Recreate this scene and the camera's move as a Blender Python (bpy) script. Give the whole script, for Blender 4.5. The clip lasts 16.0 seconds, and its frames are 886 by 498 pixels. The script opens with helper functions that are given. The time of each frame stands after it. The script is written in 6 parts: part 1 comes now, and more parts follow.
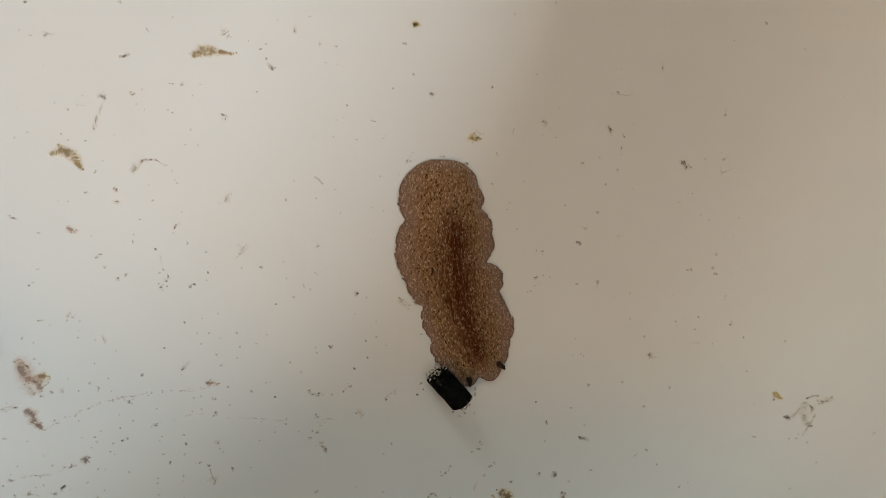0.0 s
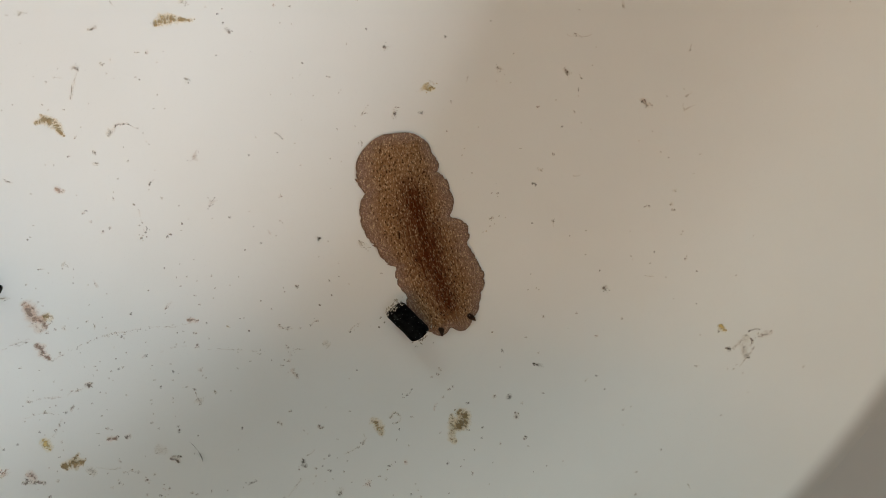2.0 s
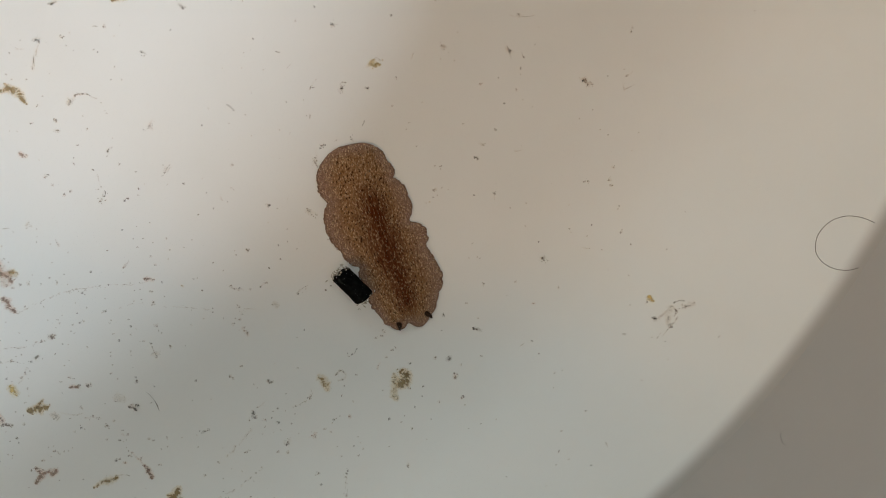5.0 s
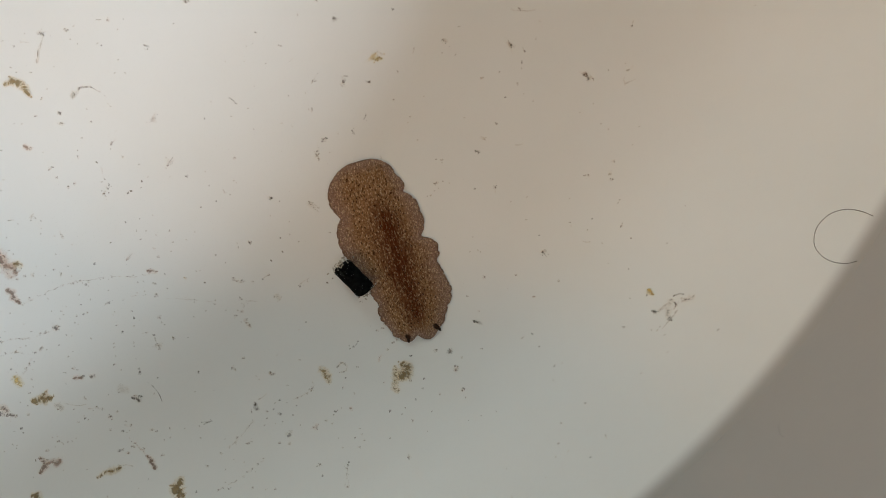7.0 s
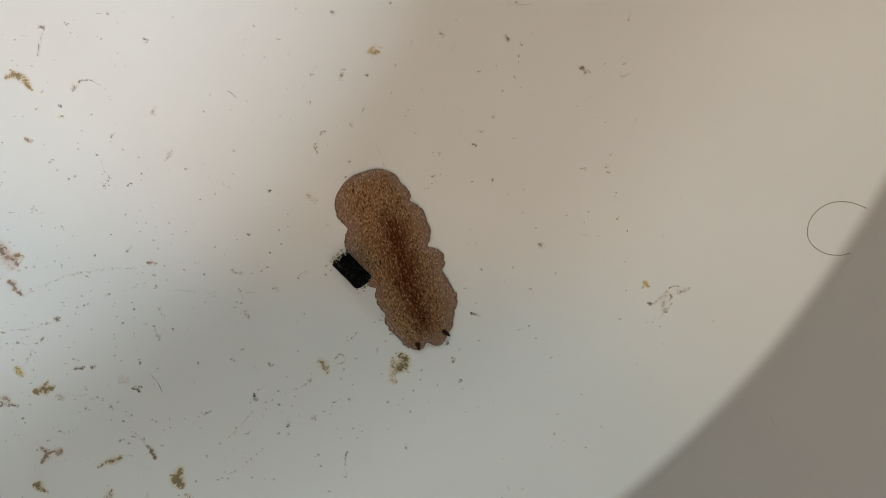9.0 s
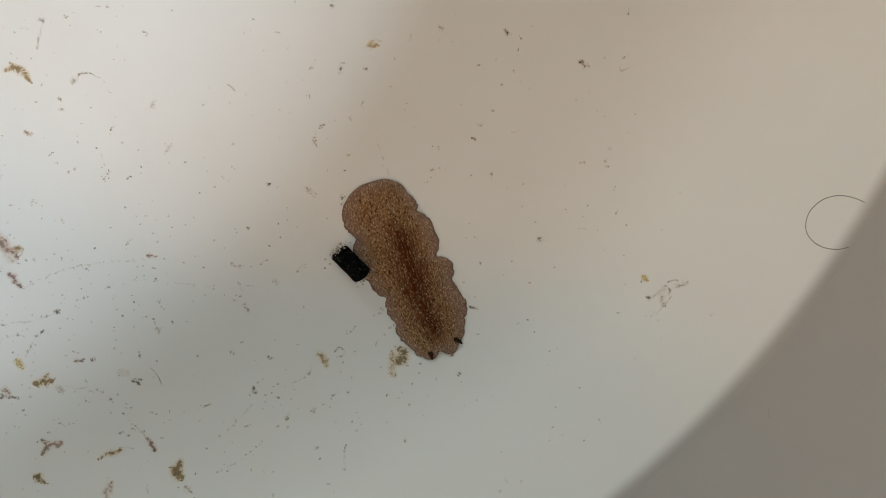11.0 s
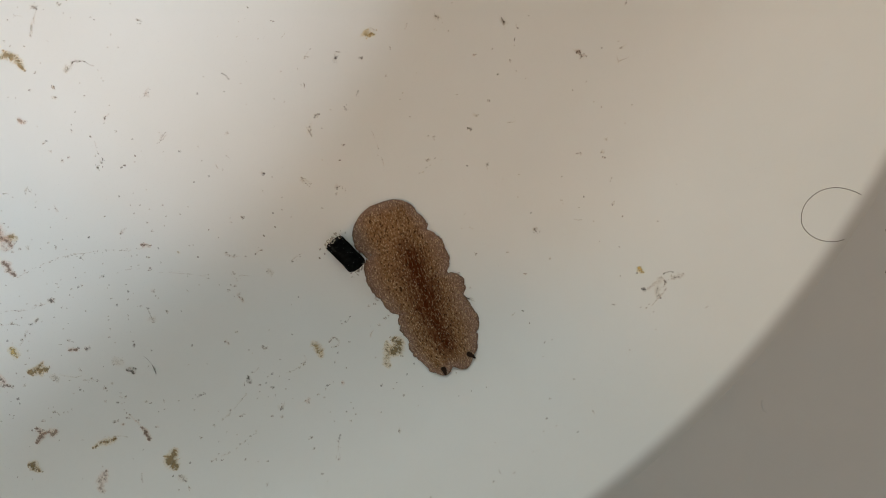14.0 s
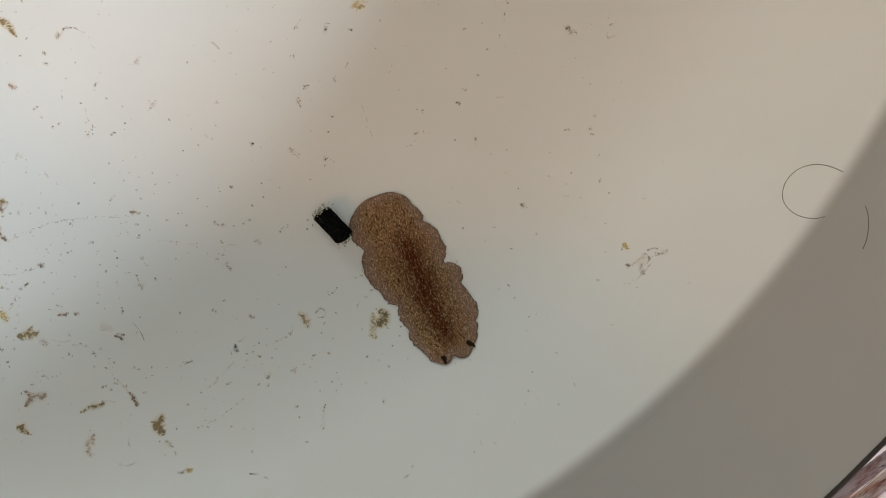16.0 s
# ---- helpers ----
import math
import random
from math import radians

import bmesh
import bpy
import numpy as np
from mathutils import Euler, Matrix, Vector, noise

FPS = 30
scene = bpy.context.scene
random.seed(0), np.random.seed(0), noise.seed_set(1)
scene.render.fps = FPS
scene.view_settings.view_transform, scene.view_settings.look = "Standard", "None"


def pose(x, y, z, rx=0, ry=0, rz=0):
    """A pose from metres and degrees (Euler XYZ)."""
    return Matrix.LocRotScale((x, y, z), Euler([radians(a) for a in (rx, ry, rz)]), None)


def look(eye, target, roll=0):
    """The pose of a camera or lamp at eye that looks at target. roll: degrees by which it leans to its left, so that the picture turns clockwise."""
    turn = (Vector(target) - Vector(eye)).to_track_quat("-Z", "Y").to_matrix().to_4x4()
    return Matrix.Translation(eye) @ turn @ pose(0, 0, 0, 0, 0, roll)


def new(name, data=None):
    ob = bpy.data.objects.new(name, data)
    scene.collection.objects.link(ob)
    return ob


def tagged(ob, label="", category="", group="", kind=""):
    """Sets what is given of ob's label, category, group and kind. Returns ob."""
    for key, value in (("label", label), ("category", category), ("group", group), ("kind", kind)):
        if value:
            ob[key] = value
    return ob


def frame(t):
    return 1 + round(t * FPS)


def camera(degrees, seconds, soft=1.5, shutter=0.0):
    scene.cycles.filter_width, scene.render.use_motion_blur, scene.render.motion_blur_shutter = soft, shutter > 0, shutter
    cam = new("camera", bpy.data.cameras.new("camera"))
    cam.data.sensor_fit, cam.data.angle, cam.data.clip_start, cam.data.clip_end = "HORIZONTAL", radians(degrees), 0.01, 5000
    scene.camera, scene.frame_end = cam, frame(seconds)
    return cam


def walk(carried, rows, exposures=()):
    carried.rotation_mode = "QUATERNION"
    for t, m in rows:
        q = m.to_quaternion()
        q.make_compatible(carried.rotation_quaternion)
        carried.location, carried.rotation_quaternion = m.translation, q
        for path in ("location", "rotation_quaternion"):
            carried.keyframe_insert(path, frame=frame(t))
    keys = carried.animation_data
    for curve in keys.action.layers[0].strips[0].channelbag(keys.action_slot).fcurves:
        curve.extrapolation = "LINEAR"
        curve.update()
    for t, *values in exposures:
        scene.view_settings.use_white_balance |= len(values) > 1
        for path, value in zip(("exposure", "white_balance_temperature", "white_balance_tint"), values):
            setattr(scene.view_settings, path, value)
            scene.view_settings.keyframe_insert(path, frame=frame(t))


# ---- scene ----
MM = 0.001
cam = camera(60.38, 16.0, soft=1.0)
walk(cam, [
    (0.0, pose(-0.07017, -0.00008, 0.12763, 0.493, -18.251, -1.292)),
    (0.5, pose(-0.06973, -0.00056, 0.12778, -0.098, -18.128, -1.402)),
    (1.0, pose(-0.06789, -0.00013, 0.12475, -3.890, -16.093, -1.805)),
    (1.5, pose(-0.06144, 0.00664, 0.13450, -6.522, -13.093, -2.182)),
    (2.0, pose(-0.05070, 0.01032, 0.14290, -7.736, -12.397, -2.381)),
    (2.5, pose(-0.04383, 0.01244, 0.15434, -9.049, -12.395, -2.105)),
    (3.0, pose(-0.04151, 0.01147, 0.15552, -9.889, -12.481, -1.672)),
    (3.5, pose(-0.04057, 0.01165, 0.15426, -10.159, -12.364, -1.550)),
    (4.0, pose(-0.03936, 0.01185, 0.15393, -10.235, -11.689, -1.436)),
    (6.5, pose(-0.03796, 0.01054, 0.15475, -10.536, -10.892, -1.164)),
    (7.0, pose(-0.03797, 0.01065, 0.15516, -10.571, -10.807, -1.151)),
    (7.5, pose(-0.03772, 0.01092, 0.15524, -10.733, -10.691, -1.117)),
    (8.0, pose(-0.03823, 0.01124, 0.15485, -10.994, -10.925, -1.087)),
    (8.5, pose(-0.03765, 0.01059, 0.15601, -10.923, -10.683, -1.115)),
    (9.0, pose(-0.03714, 0.01003, 0.15670, -10.839, -10.598, -1.142)),
    (11.5, pose(-0.03647, 0.00966, 0.15739, -11.413, -10.329, -0.997)),
    (12.0, pose(-0.03623, 0.01012, 0.15807, -11.606, -10.186, -0.942)),
    (12.5, pose(-0.03682, 0.00986, 0.15861, -11.511, -10.450, -0.910)),
    (13.0, pose(-0.03638, 0.00928, 0.15920, -11.656, -10.545, -0.881)),
    (13.5, pose(-0.03588, 0.00990, 0.15846, -11.977, -10.619, -0.854)),
    (14.0, pose(-0.03516, 0.00958, 0.15692, -11.946, -10.251, -0.825)),
    (14.5, pose(-0.03355, 0.00996, 0.15613, -12.028, -10.157, -0.494)),
    (15.0, pose(-0.03203, 0.00755, 0.15675, -12.073, -9.990, 0.021)),
    (15.5, pose(-0.03186, 0.00717, 0.15931, -12.540, -9.622, 0.095)),
    (16.0, pose(-0.03177, 0.00651, 0.15951, -12.901, -9.689, 0.097)),
], exposures=((0.0, -0.37, 6600, 10), (1.0, -0.36, 6600, 10), (2.0, -0.26, 6520, 10), (3.0, -0.22, 6370, 10),
              (9.0, -0.20, 6360, 10), (16.0, -0.18, 6360, 10)))

# ---- world and light ----
world = bpy.data.worlds.new("sky")
scene.world = world
world.use_nodes = True
wn = world.node_tree
sky = wn.nodes.new("ShaderNodeTexSky")
sky.sky_type, sky.sun_disc = "NISHITA", False
sky.sun_elevation, sky.sun_rotation = radians(40), radians(127)
wn.links.new(sky.outputs[0], wn.nodes["Background"].inputs[0])
wn.nodes["Background"].inputs[1].default_value = 0.1

BOWL = Vector((-0.0852, 0.0759, 0.0))     # centre of the bowl
FLOOR_R, SIDE_R, RIM_Z, WATER_Z = 0.105, 0.1700, 0.080, 0.042
TABLE_Z = -0.006


def added_lamp(name, eye, aim, wide, high, watts, colour):
    lamp = bpy.data.lights.new(name, "AREA")
    lamp.shape, lamp.size, lamp.size_y, lamp.energy, lamp.color = "RECTANGLE", wide, high, watts, colour
    ob = new(name, lamp)
    ob.matrix_world = look(eye, aim)
    return ob


KEY_AT = Vector((1.38, -0.48, 1.17))       # unseen daylight source, placed so that the rim's shadow edge fits
WARM_AT = Vector((-1.58, -1.18, 1.38))      # unseen orange lamp, added to warm the upper floor
COOL_AT = Vector((-0.80, 1.58, 0.62))       # unseen cool lamp, added to grey the lower and right floor
# unseen overhead lamp, added as the general soft light
TOP_AT = Vector((-0.05, 0.0, 1.93))
added_lamp("daylight_window_lamp", KEY_AT, (-0.05, 0.0, 0), 0.40, 0.40, 29.5, (0.89, 0.975, 1.045))
added_lamp("warm_window_lamp", WARM_AT, (-0.05, 0.0, 0), 0.30, 0.30, 14.4, (1.0, 0.53, 0.21))
added_lamp("north_window_lamp", COOL_AT, (0.0, 0.0, 0), 0.50, 0.30, 6.0, (0.80, 0.955, 0.915))
added_lamp("skylight_lamp", TOP_AT, TOP_AT - Vector((0, 0, 1)), 2.0, 2.0, 5.6, (0.97, 0.91, 0.60))


# ---- materials ----
def material(name):
    m = bpy.data.materials.new(name)
    m.use_nodes = True
    t = m.node_tree
    return m, t, t.nodes["Principled BSDF"]


def node(t, kind, **values):
    n = t.nodes.new(kind)
    for key, value in values.items():
        n.inputs[key.replace("_", " ")].default_value = value
    return n


def ramp(t, fac, *stops):
    n = t.nodes.new("ShaderNodeValToRGB")
    while len(n.color_ramp.elements) < len(stops):
        n.color_ramp.elements.new(0.5)
    for e, (at, c) in zip(n.color_ramp.elements, stops):
        e.position, e.color = at, (*c, 1) if len(c) == 3 else c
    t.links.new(fac, n.inputs[0])
    return n.outputs[0]


def mixed(t, fac, a, b, how="MIX"):
    n = t.nodes.new("ShaderNodeMix")
    n.data_type, n.blend_type = "RGBA", how
    for socket, value in ((n.inputs[0], fac), (n.inputs[6], a), (n.inputs[7], b)):
        if isinstance(value, (int, float)):
            socket.default_value = value
        elif isinstance(value, tuple):
            socket.default_value = (*value, 1)
        else:
            t.links.new(value, socket)
    return n.outputs[2]


def bump(t, b, height, strength, distance):
    n = node(t, "ShaderNodeBump", Strength=strength, Distance=distance)
    t.links.new(height, n.inputs["Height"])
    t.links.new(n.outputs[0], b.inputs["Normal"])


def coords(t, scale=(1, 1, 1), turn=0.0):
    c, m = t.nodes.new("ShaderNodeTexCoord"), t.nodes.new("ShaderNodeMapping")
    m.inputs["Scale"].default_value, m.inputs["Rotation"].default_value = scale, (0, 0, turn)
    t.links.new(c.outputs["Object"], m.inputs[0])
    return m.outputs[0]


def noisy(t, at, scale, detail=4.0, rough=0.55):
    n = node(t, "ShaderNodeTexNoise", Scale=scale, Detail=detail, Roughness=rough)
    t.links.new(at, n.inputs["Vector"])
    return n.outputs[0]


def plastic(name, colour, stain, rough):
    m, t, b = material(name)
    at = coords(t)
    broad, fine = noisy(t, at, 35, 3), noisy(t, at, 900, 4)
    base = mixed(t, ramp(t, broad, (0.40, (0, 0, 0)), (0.75, (0.35, 0.35, 0.35))), colour, stain)
    base = mixed(t, ramp(t, fine, (0.60, (0, 0, 0)), (0.80, (0.10, 0.10, 0.10))), base, stain)
    t.links.new(base, b.inputs["Base Color"])
    b.inputs["Roughness"].default_value = rough
    b.inputs["Specular IOR Level"].default_value = 0.1 if "wet" in name else 0.4
    bump(t, b, fine, 0.08, 0.0002)
    return m


WHITE = plastic("white_plastic_wet", (0.82, 0.82, 0.80), (0.77, 0.76, 0.72), 0.35)
# darker copy of the white plastic: the upper side's shade put into colour
SHADED_SIDE = plastic("white_plastic_shaded", (0.425, 0.40, 0.375), (0.38, 0.357, 0.332), 0.5)


def waterline(m, wet=None, shaded=None):
    """Paints the side's shade into the colour: white below the waterline, darkened above it."""
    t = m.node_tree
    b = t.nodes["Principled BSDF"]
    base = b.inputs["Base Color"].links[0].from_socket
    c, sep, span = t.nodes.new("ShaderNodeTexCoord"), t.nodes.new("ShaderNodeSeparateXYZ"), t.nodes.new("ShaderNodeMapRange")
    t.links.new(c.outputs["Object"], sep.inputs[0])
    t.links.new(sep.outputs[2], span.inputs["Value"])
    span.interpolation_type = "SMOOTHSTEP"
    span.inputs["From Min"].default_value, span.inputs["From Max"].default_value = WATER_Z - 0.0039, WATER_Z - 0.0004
    t.links.new(mixed(t, span.outputs[0], wet or base, shaded or base), b.inputs["Base Color"])


# top of the basin fades into the same painted shade
waterline(WHITE, shaded=(0.42, 0.395, 0.37))
waterline(SHADED_SIDE, wet=(0.81, 0.81, 0.78))
PLASTER = plastic("wall_plaster", (0.56, 0.53, 0.47), (0.50, 0.47, 0.41), 0.9)
BOARD = plastic("floor_boards", (0.30, 0.20, 0.13), (0.24, 0.16, 0.10), 0.6)


def water_material():
    m, t, b = material("still_water")
    t.nodes.remove(b)
    clear, gloss = t.nodes.new("ShaderNodeBsdfTransparent"), node(t, "ShaderNodeBsdfGlossy", Roughness=0.02)
    fresnel, mix = node(t, "ShaderNodeFresnel", IOR=1.10), t.nodes.new("ShaderNodeMixShader")
    t.links.new(fresnel.outputs[0], mix.inputs[0])
    t.links.new(clear.outputs[0], mix.inputs[1])
    t.links.new(gloss.outputs[0], mix.inputs[2])
    t.links.new(mix.outputs[0], t.nodes["Material Output"].inputs[0])
    return m


WATER = water_material()
# dark brown for the thin lip along the rim
RIM_BROWN = plastic("dark_rim_edge", (0.035, 0.024, 0.021), (0.075, 0.055, 0.048), 0.7)


def weathered_wood():
    m, t, b = material("weathered_red_wood")
    at = coords(t, (140, 1500, 500))
    grain, cracks = noisy(t, at, 1.2, 6, 0.7), noisy(t, coords(t, (170, 1700, 600)), 1.0, 5, 0.7)
    patch = noisy(t, coords(t, (110, 420, 400)), 1.0, 4)
    base = ramp(t, grain, (0.32, (0.16, 0.065, 0.055)), (0.46, (0.42, 0.24, 0.21)), (0.62, (0.66, 0.56, 0.55)))
    base = mixed(t, ramp(t, patch, (0.40, (0, 0, 0)), (0.56, (0.8, 0.8, 0.8))), base, (0.74, 0.69, 0.70))
    base = mixed(t, ramp(t, cracks, (0.36, (1, 1, 1)), (0.44, (0, 0, 0))), base, (0.035, 0.018, 0.016))
    t.links.new(base, b.inputs["Base Color"])
    b.inputs["Roughness"].default_value = 0.75
    bump(t, b, cracks, 0.7, 0.0006)
    return m


WOOD = weathered_wood()


def scrap(name, a, c, most, least, rough=0.7):
    """Sodden scraps: each flake differs in tone, is thickest in its middle and lets the floor show through where it is thin."""
    m, t, b = material(name)
    info, geo, thick = t.nodes.new("ShaderNodeObjectInfo"), t.nodes.new("ShaderNodeNewGeometry"), t.nodes.new("ShaderNodeAttribute")
    thick.attribute_name = "thick"
    spots = noisy(t, coords(t), 1600, 5, 0.65)
    base = mixed(t, ramp(t, spots, (0.36, (0, 0, 0)), (0.64, (1, 1, 1))), a, tuple((p + q) / 2 for p, q in zip(a, c)))
    base = mixed(t, ramp(t, thick.outputs["Fac"], (0.30, (1, 1, 1)), (0.70, (0, 0, 0))), base, c)
    lum = ramp(t, info.outputs["Random"], (0.0, (0.75, 0.75, 0.75)), (1.0, (1.25, 1.25, 1.25)))
    t.links.new(mixed(t, 1.0, base, lum, "MULTIPLY"), b.inputs["Base Color"])
    b.inputs["Roughness"].default_value = rough
    b.inputs["Specular IOR Level"].default_value = 0.08
    span = node(t, "ShaderNodeMapRange", To_Min=most, To_Max=least)
    t.links.new(geo.outputs["Random Per Island"], span.inputs["Value"])
    body = ramp(t, thick.outputs["Fac"], (0.34, (0, 0, 0)), (0.60, (1, 1, 1)))
    fill = mixed(t, body, (0.0, 0.0, 0.0), mixed(t, ramp(t, thick.outputs["Fac"], (0.6, (0, 0, 0)), (0.85, (1, 1, 1))), span.outputs[0], (1.0, 1.0, 1.0)))
    # the thin film round the grains only tints what lies under it
    peak = max(c) / 0.80
    hue = tuple(v / max(peak, 0.55) for v in c)
    film_on = mixed(t, 1.0, ramp(t, thick.outputs["Fac"], (0.0, (0, 0, 0)), (0.35, (0.60, 0.60, 0.60))),
                    ramp(t, spots, (0.34, (1.0, 1.0, 1.0)), (0.62, (0.4, 0.4, 0.4))), "MULTIPLY")
    clear, mix = t.nodes.new("ShaderNodeBsdfTransparent"), t.nodes.new("ShaderNodeMixShader")
    t.links.new(mixed(t, film_on, (1.0, 1.0, 1.0), hue), clear.inputs[0])
    t.links.new(fill, mix.inputs[0])
    t.links.new(clear.outputs[0], mix.inputs[1])
    t.links.new(b.outputs[0], mix.inputs[2])
    t.links.new(mix.outputs[0], t.nodes["Material Output"].inputs[0])
    return m


TONES = {
    "dark": scrap("dark_scrap", (0.030, 0.027, 0.025), (0.22, 0.195, 0.175), 1.0, 0.75),
    "grey": scrap("grey_scrap", (0.155, 0.135, 0.122), (0.42, 0.37, 0.335), 0.88, 0.45),
    "pale": scrap("pale_scrap", (0.40, 0.355, 0.31), (0.56, 0.51, 0.45), 0.65, 0.35),
    "brown": scrap("brown_scrap", (0.21, 0.145, 0.115), (0.56, 0.44, 0.37), 0.85, 0.45),
    "ochre": scrap("ochre_scrap", (0.20, 0.138, 0.062), (0.54, 0.43, 0.265), 0.85, 0.45),
    "yellow": scrap("yellow_scrap", (0.62, 0.42, 0.13), (0.76, 0.62, 0.32), 0.95, 0.60),
}
WORDS = {"dark": "dark grey", "grey": "grey-brown", "pale": "pale translucent", "brown": "reddish-brown",
         "ochre": "ochre-brown", "yellow": "amber-yellow"}


def black_feed():
    m, t, b = material("black_pellet")
    at = coords(t)
    n = noisy(t, at, 1400, 5, 0.65)
    black = ramp(t, n, (0.45, (0.0022, 0.0024, 0.0026)), (0.72, (0.010, 0.011, 0.011)))
    film_on = ramp(t, noisy(t, at, 330, 5, 0.7), (0.56, (0, 0, 0)), (0.70, (0.5, 0.5, 0.5)))
    t.links.new(mixed(t, film_on, black, (0.060, 0.066, 0.060)), b.inputs["Base Color"])
    b.inputs["Roughness"].default_value = 0.75
    b.inputs["Specular IOR Level"].default_value = 0.02
    bump(t, b, n, 0.5, 0.0002)
    return m


BLACK = black_feed()
FUZZ = scrap("pellet_fuzz", (0.36, 0.33, 0.28), (0.66, 0.63, 0.56), 0.55, 0.15)
HAIR, _t, _b = material("dark_hair")
_b.inputs["Base Color"].default_value = (0.15, 0.125, 0.11, 1)
FIBRE, _t, _b = material("faint_fibre")
_b.inputs["Base Color"].default_value = (0.37, 0.35, 0.33, 1)


# Worm frame: s runs from the tail to the head, d to its right, in mm
TAIL, AX, NR, LENGTH = Vector((-6.68, 20.5)), Vector((0.249, -0.968)), Vector((0.968, 0.249)), 39.6


def flesh(name):
    m, t, b = material(name)
    c = t.nodes.new("ShaderNodeTexCoord")
    shift = t.nodes.new("ShaderNodeMapping")
    shift.vector_type = "TEXTURE"
    # axes of the body: x along it, y across it, in mm
    shift.inputs["Location"].default_value = (TAIL.x * MM, TAIL.y * MM, 0)
    shift.inputs["Rotation"].default_value = (0, 0, math.atan2(AX.y, AX.x))
    shift.inputs["Scale"].default_value = (MM, MM, MM)
    t.links.new(c.outputs["Object"], shift.inputs[0])
    body = shift.outputs[0]
    sep = t.nodes.new("ShaderNodeSeparateXYZ")
    t.links.new(body, sep.inputs[0])

    def calc(op, a, k, k2=None):
        n = t.nodes.new("ShaderNodeMath")
        n.operation = op
        for i, v in enumerate((a, k, k2)):
            if v is None:
                continue
            if isinstance(v, (int, float)):
                n.inputs[i].default_value = v
            else:
                t.links.new(v, n.inputs[i])
        return n.outputs[0]

    edge = t.nodes.new("ShaderNodeAttribute")
    edge.attribute_name = "edge"
    wobble = noisy(t, body, 0.35, 4)
    cross = calc("ADD", sep.outputs[1], calc("MULTIPLY", calc("SUBTRACT", wobble, 0.5), 3.6))
    # the gut: a dark streak down the middle, widest at half length, drawn out in fine lengthwise streaks
    along = calc("DIVIDE", calc("SUBTRACT", sep.outputs[0], 23.0), 16.0)
    width = calc("SUBTRACT", 5.4, calc("MULTIPLY", calc("MULTIPLY", along, along), 3.6))
    off = calc("ABSOLUTE", calc("ADD", cross, calc("MULTIPLY_ADD", along, -0.7, -1.2)), 0.0)
    off = calc("DIVIDE", off, calc("MAXIMUM", width, 0.25))
    m0 = t.nodes.new("ShaderNodeMapping")
    m0.inputs["Scale"].default_value = (0.40, 3.0, 1.0)
    t.links.new(body, m0.inputs[0])
    drawn = noisy(t, m0.outputs[0], 1.0, 5, 0.7)
    off = calc("ADD", off, calc("MULTIPLY", calc("SUBTRACT", drawn, 0.5), 2.3))
    streak = ramp(t, off, (0.0, (1, 1, 1)), (0.28, (0.80, 0.80, 0.80)), (0.60, (0.42, 0.42, 0.42)), (1.45, (0, 0, 0)))
    streak = calc("MULTIPLY", streak, ramp(t, calc("ABSOLUTE", along, 0.0), (0.70, (1, 1, 1)), (1.05, (0, 0, 0))))
    coarse = noisy(t, body, 1.9, 6, 0.7)
    base = ramp(t, coarse, (0.34, (0.140, 0.066, 0.026)), (0.50, (0.232, 0.125, 0.059)), (0.66, (0.325, 0.191, 0.099)))
    base = mixed(t, ramp(t, edge.outputs["Fac"], (0.55, (0, 0, 0)), (0.88, (0.8, 0.8, 0.8))), base, (0.246, 0.154, 0.117))
    base = mixed(t, calc("MULTIPLY", streak, 1.0), base, (0.070, 0.0160, 0.0030))

    swirl = node(t, "ShaderNodeTexNoise", Scale=0.5, Detail=2.0)
    t.links.new(body, swirl.inputs["Vector"])
    push = t.nodes.new("ShaderNodeVectorMath")
    push.operation = "MULTIPLY_ADD"
    push.inputs[1].default_value = (1.3, 1.3, 0.0)
    t.links.new(swirl.outputs["Color"], push.inputs[0])
    t.links.new(body, push.inputs[2])
    strewn = push.outputs[0]

    def dots(scale, shift_by, near, far, channel, most, least):
        mp = t.nodes.new("ShaderNodeMapping")
        mp.inputs["Scale"].default_value, mp.inputs["Location"].default_value = scale, shift_by
        t.links.new(strewn, mp.inputs[0])
        v = node(t, "ShaderNodeTexVoronoi", Scale=1.0, Randomness=1.0)
        v.voronoi_dimensions = "2D"
        t.links.new(mp.outputs[0], v.inputs["Vector"])
        pick = t.nodes.new("ShaderNodeSeparateColor")
        t.links.new(v.outputs["Color"], pick.inputs[0])
        shape = ramp(t, v.outputs["Distance"], (near, (1, 1, 1)), (far, (0, 0, 0)))
        return calc("MULTIPLY", shape, ramp(t, pick.outputs[channel], (least, (0, 0, 0)), (most, (1, 1, 1)))), v

    stipple, v3 = dots((2.9, 2.9, 1), (1, 2, 0), 0.16, 0.34, 0, 0.45, 0.35)
    base = mixed(t, calc("MULTIPLY", calc("MULTIPLY", stipple, ramp(t, edge.outputs["Fac"], (0.60, (0.10, 0.10, 0.10)), (0.86, (0.55, 0.55, 0.55)))), calc("SUBTRACT", 1.0, calc("MULTIPLY", streak, 0.8))), base, (0.52, 0.39, 0.30))
    fleck, _v = dots((1.25, 4.2, 1), (0.3, 0.7, 0), 0.18, 0.38, 1, 0.66, 0.50)
    base = mixed(t, calc("MULTIPLY", fleck, calc("SUBTRACT", 0.78, calc("MULTIPLY", streak, 0.42))), base, (0.56, 0.41, 0.25))
    dot, _v = dots((1.15, 2.3, 1), (3.3, 7.1, 0), 0.17, 0.31, 2, 0.72, 0.62)
